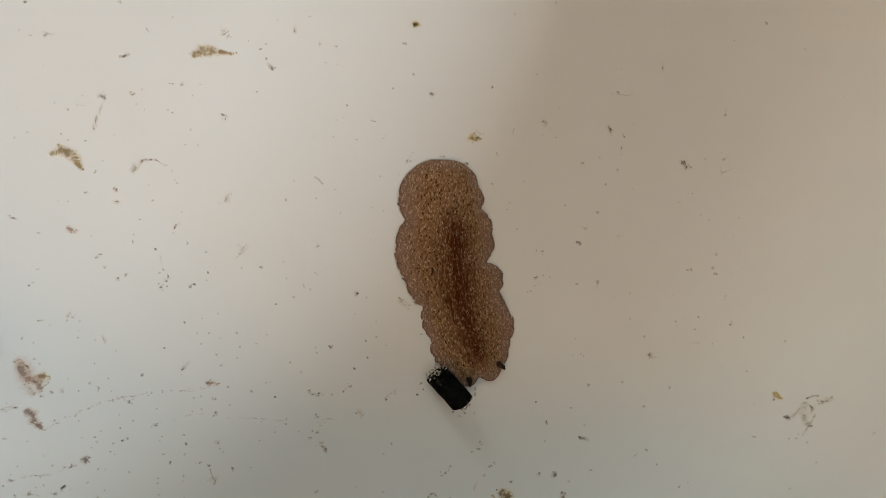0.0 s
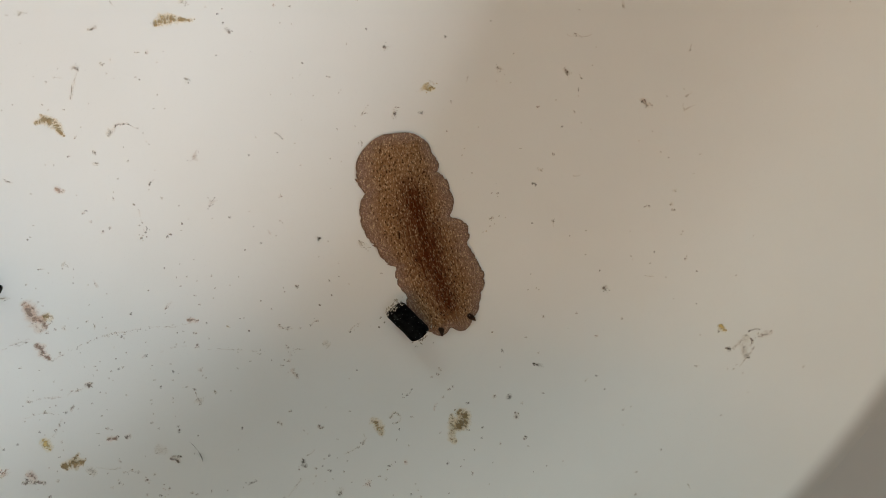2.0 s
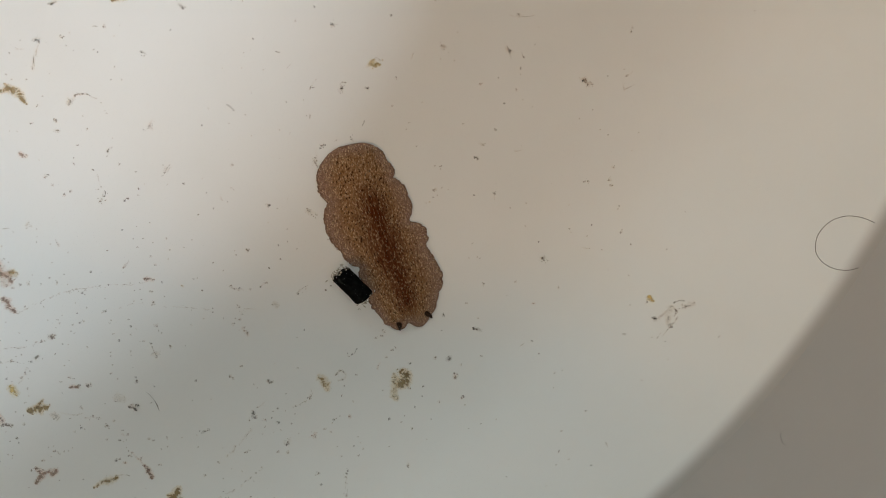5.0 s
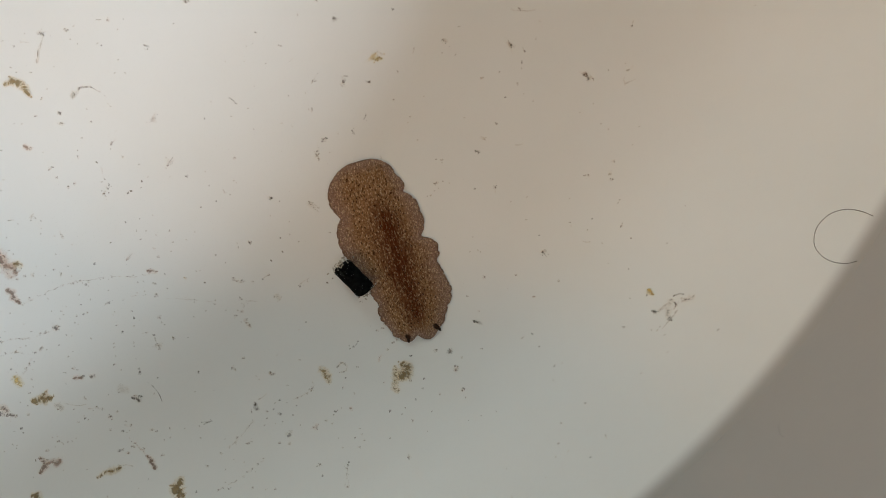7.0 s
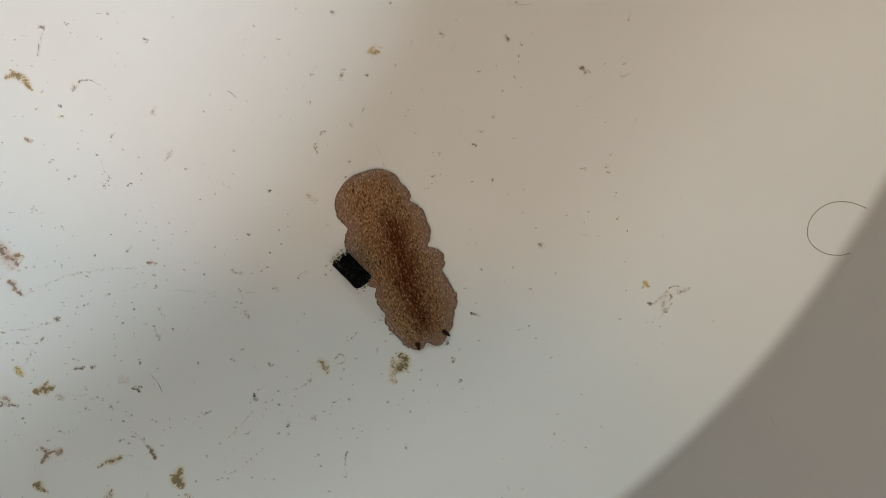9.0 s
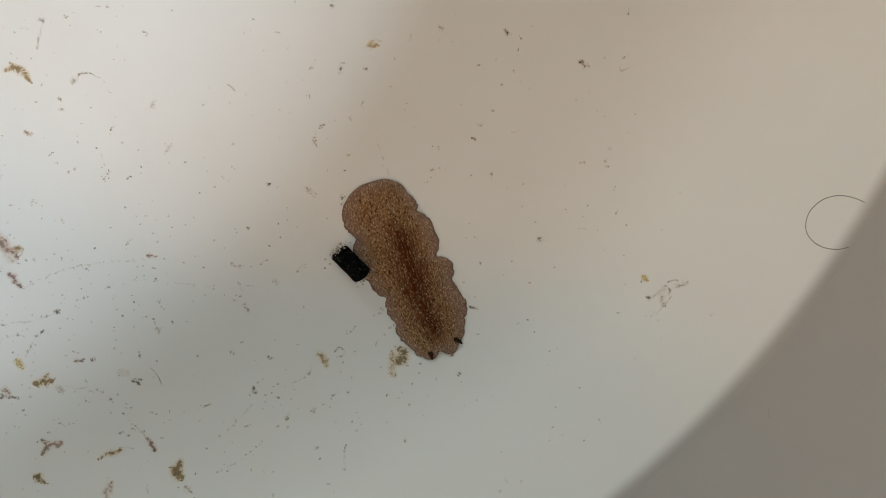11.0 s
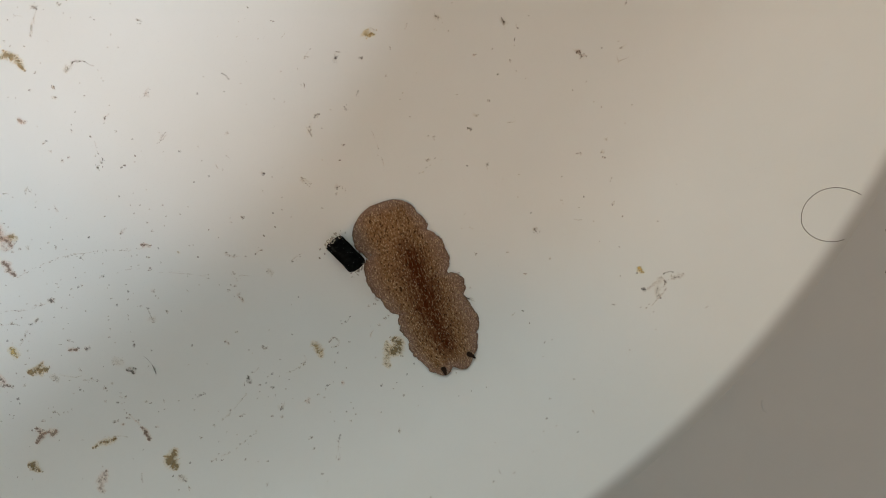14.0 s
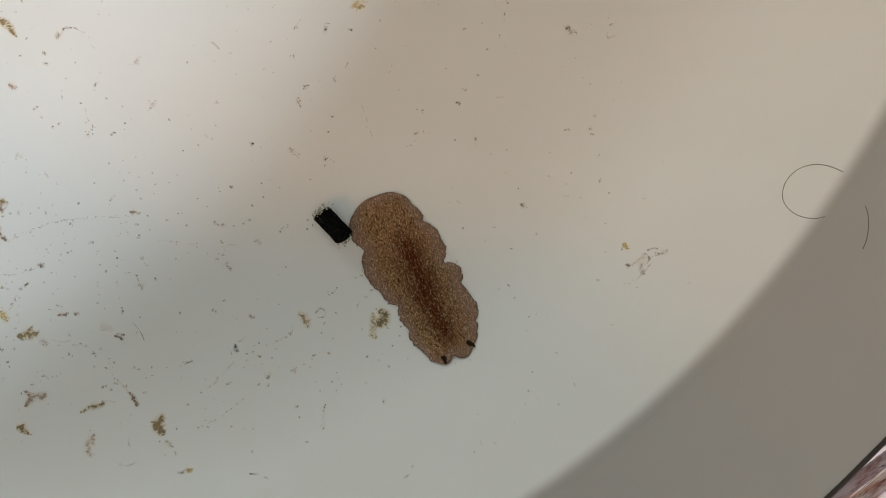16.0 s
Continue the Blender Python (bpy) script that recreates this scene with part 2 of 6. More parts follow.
    base = mixed(t, calc("MULTIPLY", dot, ramp(t, edge.outputs["Fac"], (0.55, (0.98, 0.98, 0.98)), (0.92, (0.1, 0.1, 0.1)))), base, (0.034, 0.013, 0.004))
    grain = ramp(t, noisy(t, body, 5.5, 3, 0.8), (0.36, (0.56, 0.51, 0.46)), (0.50, (1, 1, 1)), (0.64, (1.42, 1.39, 1.33)))
    base = mixed(t, 1.0, base, grain, "MULTIPLY")
    rim = ramp(t, edge.outputs["Fac"], (0.94, (0, 0, 0)), (0.985, (0.6, 0.6, 0.6)))
    base = mixed(t, calc("MULTIPLY", rim, calc("SUBTRACT", 1.0, stipple)), base, (0.10, 0.06, 0.045))
    t.links.new(base, b.inputs["Base Color"])
    b.inputs["Roughness"].default_value = 0.6
    b.inputs["Specular IOR Level"].default_value = 0.03
    bump(t, b, v3.outputs["Distance"], 0.35, 0.0001)
    return m


FLESH = flesh("flatworm_skin")
DARKFLESH, _t, _b = material("flatworm_tentacle")
_b.inputs["Base Color"].default_value = (0.034, 0.018, 0.011, 1)
_b.inputs["Specular IOR Level"].default_value = 0.05


# ---- building helpers ----
def mesh_of(name, bm, mat, smooth=True):
    me = bpy.data.meshes.new(name)
    bm.to_mesh(me)
    bm.free()
    for p in me.polygons:
        p.use_smooth = smooth
    me.materials.append(mat)
    return me


def part(name, bm, mat, parent, label="", smooth=True):
    ob = new(name, mesh_of(name, bm, mat, smooth))
    ob.parent = parent
    return tagged(ob, label)


def box(bm, x0, y0, z0, x1, y1, z1):
    vs = [bm.verts.new(p) for p in ((x0, y0, z0), (x1, y0, z0), (x1, y1, z0), (x0, y1, z0),
                                    (x0, y0, z1), (x1, y0, z1), (x1, y1, z1), (x0, y1, z1))]
    for f in ((3, 2, 1, 0), (4, 5, 6, 7), (0, 1, 5, 4), (1, 2, 6, 5), (2, 3, 7, 6), (3, 0, 4, 7)):
        bm.faces.new([vs[i] for i in f])


def lathe(bm, profile, turns=160):
    rings = []
    for r, z in profile:
        if r < 1e-6:
            rings.append([bm.verts.new((0, 0, z))])
        else:
            rings.append([bm.verts.new((r * math.cos(a), r * math.sin(a), z)) for a in (2 * math.pi * k / turns for k in range(turns))])
    for a, b in zip(rings, rings[1:]):
        for k in range(turns):
            n = (k + 1) % turns
            if len(a) == 1:
                bm.faces.new((a[0], b[k], b[n]))
            elif len(b) == 1:
                bm.faces.new((a[k], b[0], a[n]))
            else:
                bm.faces.new((a[k], b[k], b[n], a[n]))


def floor_z(x, y):
    r = math.hypot(x - BOWL.x, y - BOWL.y)
    u = max(0.0, (r - FLOOR_R) / (SIDE_R - FLOOR_R))
    return WATER_Z * min(u, 1.0) ** 5


# ---- an unseen room, added to close the place and bounce light ----
X0, X1, Y0, Y1, Z0, Z1, TH = -1.6, 1.4, -1.6, 1.6, -0.75, 1.95, 0.12


def wall_with_hole(name, axis, at, lo, hi, hole):
    """A wall across the axis, from at outwards; hole: centre along it, centre height, width, height, or None."""
    bm = bmesh.new()
    a0, a1 = (at, at + TH) if at > 0 else (at - TH, at)

    def slab(u0, u1, z0, z1):
        if axis == "x":
            box(bm, a0, u0, z0, a1, u1, z1)
        else:
            box(bm, u0, a0, z0, u1, a1, z1)
    if hole:
        u, z, w, h = hole
        slab(lo, u - w / 2, Z0, Z1)
        slab(u + w / 2, hi, Z0, Z1)
        slab(u - w / 2, u + w / 2, Z0, z - h / 2)
        slab(u - w / 2, u + w / 2, z + h / 2, Z1)
    else:
        slab(lo, hi, Z0, Z1)
    return tagged(new(name, mesh_of(name, bm, PLASTER, False)), "unseen beige wall added to enclose the place", "wall", kind="structure")


wall_with_hole("wall_east", "x", X1, Y0, Y1, (KEY_AT.y, KEY_AT.z, 0.5, 0.5))
wall_with_hole("wall_west", "x", X0, Y0, Y1, (WARM_AT.y, WARM_AT.z, 0.46, 0.46))
wall_with_hole("wall_south", "y", Y0, X0 - TH, X1 + TH, None)
wall_with_hole("wall_north", "y", Y1, X0 - TH, X1 + TH, (COOL_AT.x, COOL_AT.z, 0.66, 0.46))
bm = bmesh.new()
box(bm, X0 - TH, Y0 - TH, Z0 - 0.1, X1 + TH, Y1 + TH, Z0)
tagged(new("floor", mesh_of("floor", bm, BOARD, False)), "brown boarded room floor", "floor", kind="structure")
bm = bmesh.new()
sx, sy, sh = TOP_AT.x, TOP_AT.y, 1.05
box(bm, X0 - TH, Y0 - TH, Z1, sx - sh, Y1 + TH, Z1 + 0.1)
box(bm, sx + sh, Y0 - TH, Z1, X1 + TH, Y1 + TH, Z1 + 0.1)
box(bm, sx - sh, Y0 - TH, Z1, sx + sh, sy - sh, Z1 + 0.1)
box(bm, sx - sh, sy + sh, Z1, sx + sh, Y1 + TH, Z1 + 0.1)
tagged(new("ceiling", mesh_of("ceiling", bm, PLASTER, False)), "unseen beige ceiling with an opening for the added top lamp", "ceiling", kind="structure")


# ---- the table ----
def table():
    top = tagged(new("wooden_table"), "weathered reddish wooden table of planks under the bowl", "table")
    top.location = (0, 0, TABLE_Z)
    top.rotation_euler = (0, 0, radians(37))
    for k in range(9):
        bm = bmesh.new()
        y = -0.45 + k * 0.1
        box(bm, -0.6, y + 0.0025, -0.028, 0.6, y + 0.0975, 0)
        bmesh.ops.bevel(bm, geom=bm.edges[:], offset=0.003, segments=2, affect="EDGES")
        part("plank", bm, WOOD, top, smooth=False)
    for x in (-0.5, 0.5):
        for y in (-0.38, 0.38):
            bm = bmesh.new()
            box(bm, x - 0.03, y - 0.03, Z0 - TABLE_Z, x + 0.03, y + 0.03, -0.028)
            part("leg", bm, WOOD, top, smooth=False)
    return top


table()


# ---- the bowl ----
def bowl():
    thing = tagged(new("bowl"), "round white plastic bowl holding shallow water and a flatworm", "bowl")
    thing.location = BOWL
    bm = bmesh.new()
    steps = 56
    inner = [(0.0, 0.0)] + [(FLOOR_R * k / 6, 0.0) for k in range(1, 7)]
    for k in range(1, steps + 1):
        u = k / steps
        inner.append((FLOOR_R + (SIDE_R - FLOOR_R) * u, WATER_Z * u ** 5))
    lathe(bm, inner)
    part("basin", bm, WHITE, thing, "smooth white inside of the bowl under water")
    bm = bmesh.new()
    side = [(SIDE_R, WATER_Z), (SIDE_R + 0.0001, WATER_Z + 0.004)]
    side += [(SIDE_R + 0.0005 * k / 8, WATER_Z + 0.004 + (RIM_Z - WATER_Z - 0.0055) * k / 8) for k in range(1, 9)]
    rim_r = SIDE_R + 0.0005 + 0.00012
    side += [(rim_r - 0.00012, RIM_Z - 0.0004), (rim_r + 0.00012, RIM_Z - 0.0004)]
    side += [(rim_r + 0.0005, 0.040), (rim_r, 0.020), (0.169, 0.008), (0.166, TABLE_Z + 0.001), (0.163, TABLE_Z), (0.154, TABLE_Z), (0.148, -0.003), (0.0, -0.003)]
    lathe(bm, side)
    part("side", bm, SHADED_SIDE, thing, "white plastic side above the waterline, its shade painted in darker")
    bm = bmesh.new()
    lip = [(rim_r - 0.00024 * math.cos(a), RIM_Z - 0.0004 + 0.0004 * math.sin(a)) for a in (math.pi * k / 10 for k in range(-2, 13))]
    lathe(bm, lip)
    part("rim", bm, RIM_BROWN, thing, "thin dark brown edge of the rim")
    return thing


bowl()
bm = bmesh.new()
lathe(bm, [(0.0, 0.0), (0.06, 0.0), (SIDE_R - 0.0004, 0.0)], 96)
water = new("water", mesh_of("water", bm, WATER))
water.visible_shadow = False
water.location = BOWL + Vector((0, 0, WATER_Z - 0.0002))
tagged(water, "clear still shallow water in the white bowl", "water", kind="structure")


# ---- the flatworm ----
def lobe_width(lobes, s):
    total = 0.0
    for at, half, reach, power in lobes:
        u = abs((s - at) / half)
        if u < 1:
            total += (0.98 * reach * math.sqrt(1 - u ** power)) ** 8
    return total ** 0.125


# lobes of the margin: where along the body, half length, reach, how blunt
RIGHT = ((4.8, 4.8, 5.8, 2), (7.0, 3.0, 6.9, 2), (13.4, 6.0, 8.7, 3), (16.8, 4.0, 7.8, 3), (22.0, 3.8, 10.3, 3),
         (28.6, 6.2, 9.95, 3), (31.8, 4.2, 9.8, 3), (35.0, 5.0, 8.3, 2))
LEFT = ((6.4, 6.8, 9.1, 2), (15.0, 6.2, 9.6, 3), (20.4, 4.6, 7.9, 3), (26.8, 4.0, 6.3, 3), (32.0, 3.6, 6.0, 3), (35.2, 4.6, 4.9, 2))


def worm_edge(s, side):
    """The margin: broad lobes, small scallops on them, and a fine beaded hem."""
    w = lobe_width(RIGHT if side > 0 else LEFT, s)
    phase = s * 1.55 + 2.2 * noise.noise(Vector((s * 0.33, side * 5, 0)))
    scallop = (abs(math.sin(phase)) - 0.64) * (0.10 + 0.008 * s + 0.16 * noise.noise(Vector((s * 0.5, side * 3, 7))))
    bead = 0.07 * abs(math.sin(s * 5.6 + side + noise.noise(Vector((s, side, 2)))))
    return max(0.02, w + (scallop + bead + 0.14 * noise.noise(Vector((s * 1.7, side * 5, 0)))) * min(1, w / 3))


def head_shape(s, d):
    """The front of the head: two blunt lobes with a notch between the tentacles."""
    k = min(1.0, max(0.0, (s - 34.5) / 4.5))
    return s + k * k * (0.9 * math.exp(-((d - 3.2) / 2.0) ** 2) + 0.25 * math.exp(-((d + 2.0) / 1.0) ** 2) - 0.9 * math.exp(-((d - 0.5) / 0.8) ** 2))


def worm_z(s, d, w):
    u = abs(d) / max(w, 0.01)
    spine = math.exp(-((d - 0.6) / 2.6) ** 2)
    taper = min(1.0, s / 5 + 0.25, (LENGTH - s) / 5 + 0.25)
    ruffle = 0.16 * noise.noise(Vector((s * 0.55, d * 0.45, 3))) * u
    return max(0.10, 0.22 + (0.75 * (1 - u * u) + 0.45 * spine) * taper + ruffle)


def worm_section(name, parent, s0, s1, lift):
    """One stretch of the body from s0 to s1; its ends are round arcs that slide under the next stretch."""
    bm = bmesh.new()
    mark = bm.verts.layers.float.new("edge")
    rows, n, m = [], int((s1 - s0) / 0.11), 40
    for i in range(n + 1):
        s = s0 + (s1 - s0) * i / n
        wl, wr = worm_edge(s, -1), worm_edge(s, 1)
        row = []
        for j in range(m + 1):
            f = 2 * j / m - 1
            f = math.copysign(1 - (1 - abs(f)) ** 1.35, f)
            w = wr if f > 0 else wl
            d = f * w
            p = (TAIL + AX * head_shape(s, d) + NR * d) * MM
            row.append(bm.verts.new((p.x, p.y, (worm_z(s, d, w) + lift) * MM)))
            row[-1][mark] = max(abs(f), 1 - min(s, LENGTH - s) / 6)
        rows.append(row)
    for a, b in zip(rows, rows[1:]):
        for j in range(m):
            bm.faces.new((a[j], b[j], b[j + 1], a[j + 1])[::-1])
    edge = [e for e in bm.edges if e.is_boundary]
    made = bmesh.ops.extrude_edge_only(bm, edges=edge)
    for v in made["geom"]:
        if isinstance(v, bmesh.types.BMVert):
            v.co.z = 0.05 * MM
    bmesh.ops.recalc_face_normals(bm, faces=bm.faces[:])
    return part(name, bm, FLESH, parent)


worm = tagged(new("flatworm"), "brown speckled flatworm with ruffled margin gliding over the bowl floor", "flatworm")
SECTIONS = []
COUNT_S, STEP_S = 10, LENGTH / 10
for k in range(COUNT_S):
    s0, s1 = max(0.0, k * STEP_S - 0.7), min(LENGTH + 0.1, (k + 1) * STEP_S + 0.7)
    name = "tail_section" if k == 0 else "head_section" if k == COUNT_S - 1 else "body_section"
    SECTIONS.append(worm_section(name, worm, s0, s1, 0.025 * (k % 2)))


def tentacle(parent, s, d, out, seed):
    """A short folded flap that tapers forward out of the margin."""
    rng = random.Random(seed)
    bm = bmesh.new()
    for k in range(11):
        u = k / 10
        p = (TAIL + AX * (s + 1.25 * u) + NR * (d + out * u + rng.uniform(-0.30, 0.30) * (1 - u))) * MM
        bmesh.ops.create_icosphere(bm, subdivisions=2, radius=(0.52 - 0.32 * u) * MM,
                                   matrix=Matrix.Translation((p.x, p.y, (0.80 - 0.3 * u) * MM)))
    for v in bm.verts:
        v.co += Vector((noise.noise(v.co * 3000), noise.noise(v.co * 3000 + Vector((9, 0, 0))), 0)) * 0.14 * MM
    return part("tentacle", bm, DARKFLESH, parent, "short dark tentacle at the head")


tentacle(SECTIONS[-1], 38.4, -1.4, -0.2, 3)
tentacle(SECTIONS[-1], 38.1, 4.9, 0.6, 4)


# ---- loose bits on the floor of the bowl ----
def lump(bm, at, size, flat, rng, rings=3, segs=9, body=1.0):
    """A ragged low dome, thickest in the middle."""
    mark = bm.verts.layers.float.get("thick") or bm.verts.layers.float.new("thick")
    spin, off = rng.uniform(0, 6.3), rng.uniform(0, 50)
    c, s = math.cos(spin), math.sin(spin)
    rows = []
    for k in range(1, rings + 1):
        u, row = k / rings, []
        for q in range(segs):
            a = 2 * math.pi * q / segs
            r = u * (1 + 0.55 * noise.noise(Vector((math.cos(a) * 0.9, math.sin(a) * 0.9, off))))
            x, y = r * math.cos(a) * size[0], r * math.sin(a) * size[1]
            v = bm.verts.new((at.x + c * x - s * y, at.y + s * x + c * y, at.z + flat * (1 - u * u)))
            v[mark] = body * (1 - u ** 1.6)
            row.append(v)
        rows.append(row)
    top = bm.verts.new((at.x, at.y, at.z + flat))
    top[mark] = body
    for q in range(segs):
        n = (q + 1) % segs
        bm.faces.new((top, rows[0][q], rows[0][n]))
        for a, b in zip(rows, rows[1:]):
            bm.faces.new((a[q], b[q], b[n], a[n]))


def film(bm, a, b, half, high, body=0.32):
    """A soft thread from a to b."""
    mark = bm.verts.layers.float.get("thick") or bm.verts.layers.float.new("thick")
    ahead = (b - a).normalized()
    side = Vector((-ahead.y, ahead.x, 0)) * half
    rows = []
    for p, m in ((a - ahead * half * 0.3, 0.0), (a, body), (b, body), (b + ahead * half * 0.3, 0.0)):
        row = [bm.verts.new(p - side), bm.verts.new(p + Vector((0, 0, high))), bm.verts.new(p + side)]
        row[0][mark], row[1][mark], row[2][mark] = 0.0, m, 0.0
        rows.append(row)
    for p, q in zip(rows, rows[1:]):
        bm.faces.new((p[0], q[0], q[1], p[1]))
        bm.faces.new((p[1], q[1], q[2], p[2]))


def settle(bm):
    low = min(v.co.z for v in bm.verts)
    for v in bm.verts:
        v.co.z -= low


# ---- black pellets ----
def pellet(x, y, turn, length, radius, seed, label, fuzz=()):
    rng = random.Random(seed)
    thing = tagged(new("pellet"), label, "pellet", group="black pellets in the bowl")
    thing.matrix_world = pose(x * MM, y * MM, floor_z(x * MM, y * MM), 0, 0, turn)
    bm = bmesh.new()
    rings, segs, soft = [], 26, 0.55
    along = [-length / 2 + soft * (1 - math.cos(a)) for a in (math.pi / 2 * k / 5 for k in range(6))]
    wide = [radius - soft + soft * math.sin(a) for a in (math.pi / 2 * k / 5 for k in range(6))]
    body = [(x, r) for x, r in zip(along, wide)] + [(-length / 2 + soft + (length - 2 * soft) * k / 16, radius) for k in range(1, 16)]
    body += [(-x, r) for x, r in reversed(list(zip(along, wide)))]
    for x, r in [(body[0][0], r) for r in (0.3 * radius, 0.6 * radius)] + body + [(body[-1][0], r) for r in (0.6 * radius, 0.3 * radius)]:
        ring = []
        for k in range(segs):
            a = 2 * math.pi * k / segs
            p = Vector((x, math.cos(a), math.sin(a)))
            q = r * (1 + 0.05 * noise.noise(p * 0.6 + Vector((seed, 0, 0))) + 0.02 * noise.noise(p * 3.0))
            lean = 0.12 * math.cos(a) * r * (1 if abs(x) > 0.4 * length else 0)
            end = 0.14 * noise.noise(p * 1.1 + Vector((0, seed, 0)))
            ring.append(bm.verts.new(((x + lean + end) * MM, q * math.cos(a) * MM, max(0.0, radius * 0.95 + q * math.sin(a)) * MM)))
        rings.append(ring)
    for a, b in zip(rings, rings[1:]):
        for k in range(segs):
            n = (k + 1) % segs
            bm.faces.new((a[k], a[n], b[n], b[k]))
    bm.faces.new(rings[0][::-1])
    bm.faces.new(rings[-1])
    bmesh.ops.recalc_face_normals(bm, faces=bm.faces[:])
    part("core", bm, BLACK, thing)
    for sx, spread, count in fuzz:
        bm = bmesh.new()
        for k in range(count):
            p = Vector((sx * (length / 2 + rng.uniform(-0.6, 0.9)), rng.gauss(0, 1) * spread * 0.8, rng.uniform(0.3, 1.9 * radius))) * MM
            w = rng.uniform(0.12, 0.32) * MM
            lump(bm, p, (w * rng.uniform(0.8, 1.8), w * 0.7), 0.2 * MM, rng)
        part("fuzz", bm, FUZZ, thing, "pale fuzz clinging to the pellet's end")
    return thing


pellet(-28.05, -24.15, -48.8, 7.5, 2.1, 1, "short black cylindrical pellet with pale fuzz on its ends", ((-1, 1.3, 85), (1, 1.6, 45)))
pellet(-102.78, -11.18, -29, 9.0, 2.35, 2, "black cylindrical pellet lying on the white floor")


def speck_mesh(name, seed, tone):
    """A crumb about one unit long: two to four soft lumps stuck together."""
    rng = random.Random(seed)
    bm = bmesh.new()
    lump(bm, Vector((0, 0, 0)), (0.46, 0.40), 0.10, rng, 4, 12, rng.uniform(0.22, 0.36))
    heart = Vector((rng.uniform(-0.12, 0.12), rng.uniform(-0.12, 0.12), 0.03))
    lump(bm, heart, (rng.uniform(0.18, 0.34), rng.uniform(0.14, 0.24)), 0.25, rng, 4, 10, rng.choice((0.42, 0.50, 0.60, 0.75, 1.0)))
    for k in range(rng.randint(1, 4)):
        w = rng.uniform(0.07, 0.17)
        lump(bm, Vector((rng.uniform(-0.34, 0.34), rng.uniform(-0.34, 0.34), 0.04)), (w * rng.uniform(0.8, 1.6), w), 0.2, rng, 3, 8, rng.uniform(0.36, 0.8))
    xs, ys = [v.co.x for v in bm.verts], [v.co.y for v in bm.verts]
    for v in bm.verts:
        v.co.x = 1.45 * (v.co.x - (max(xs) + min(xs)) / 2) / (max(xs) - min(xs))
        v.co.y = 1.45 * (v.co.y - (max(ys) + min(ys)) / 2) / (max(ys) - min(ys))
    return mesh_of(name, bm, TONES[tone])


CRUMBS = {tone: [speck_mesh("crumb", 10 * k + len(tone), tone) for k in range(9)] for tone in TONES}
COUNT = [0]


def lean_on_floor(x, y):
    """The pose on the curved floor at x, y in mm, tilted with its slope."""
    e = 0.002
    px, py = x * MM, y * MM
    up = Vector((floor_z(px - e, py) - floor_z(px + e, py), floor_z(px, py - e) - floor_z(px, py + e), 2 * e)).normalized()
    return Matrix.Translation((px, py, floor_z(px, py) + 0.00010)) @ Vector((0, 0, 1)).rotation_difference(up).to_matrix().to_4x4()


def put(ob, x, y, turn, size):
    ob.matrix_world = lean_on_floor(x, y) @ pose(0, 0, 0, 0, 0, turn) @ Matrix.Diagonal((*[v * MM for v in size], 1))
    return ob


def speck(x, y, long, wide, turn, tone):
    COUNT[0] += 1
    ob = new("crumb", CRUMBS[tone][COUNT[0] % 9])
    tagged(ob, f"{WORDS[tone]} crumb lying on the white bowl floor", "crumb", group="crumbs on the bowl floor")
    return put(ob, x, y, turn, (1.0 * long, 1.0 * wide, min(long, wide) * 0.6))


GRIT = []


def grit(x, y, long, wide, turn, tone):
    """The smallest crumbs lie in one scatter for each tone."""
    GRIT.append((x, y, long, wide, turn, tone))


def scatter_grit():
    for tone in TONES:
        bm = bmesh.new()
        for k, (x, y, long, wide, turn, _) in enumerate(g for g in GRIT if g[5] == tone):
            first = len(bm.verts)
            bm.from_mesh(CRUMBS[tone][k % 9])
            bm.verts.ensure_lookup_table()
            m = lean_on_floor(x, y) @ pose(0, 0, 0, 0, 0, turn) @ Matrix.Diagonal((0.82 * long * MM, 0.82 * wide * MM, min(long, wide) * 0.6 * MM, 1))
            for v in bm.verts[first:]:
                v.co = m @ v.co
        if bm.verts:
            tagged(new("grit", mesh_of("grit", bm, TONES[tone])), f"{WORDS[tone]} fine grit scattered over the bowl floor", "grit", kind="stuff")
        else:
            bm.free()


def strand(x, y, long, wide, turn, tone):
    """A loose row of crumbs and threads, unit millimetres."""
    COUNT[0] += 1
    rng = random.Random(COUNT[0])
    bm = bmesh.new()
    bend = rng.uniform(-0.12, 0.12) * long
    count = max(5, int(long / wide * 1.3))
    last, drift = None, 0.0
    for k in range(count):
        u = k / (count - 1) * 2 - 1
        drift = 0.8 * drift + rng.gauss(0, 0.16) * wide
        p = Vector((u * long / 2 + rng.gauss(0, 0.10) * wide, bend * (1 - u * u) + drift, 0.1))
        thin = noise.noise(Vector((p.x * 0.35, COUNT[0], 0)))
        if last is not None:
            film(bm, last, p, wide * rng.uniform(0.35, 0.75), wide * 0.06, 0.34 if thin > 0.0 else 0.18)
        if thin > -0.15 and rng.random() < 0.40:
            lump(bm, p, (wide * rng.uniform(0.18, 0.55), wide * rng.uniform(0.16, 0.34)), wide * 0.2, rng, 3, 8, rng.uniform(0.2, 0.8))
        if rng.random() < 0.12:
            lump(bm, p + Vector((0, rng.gauss(0, 0.9) * wide, 0)), (wide * 0.25, wide * 0.18), wide * 0.15, rng, 2, 7, 0.8)
        last = p
    settle(bm)
    ob = new("debris_strand", mesh_of("debris_strand", bm, TONES[tone]))
    tagged(ob, f"{WORDS[tone]} broken strand of fine debris on the floor", "strand", group="strands on the bowl floor")
    return put(ob, x, y, turn, (1, 1, 1))


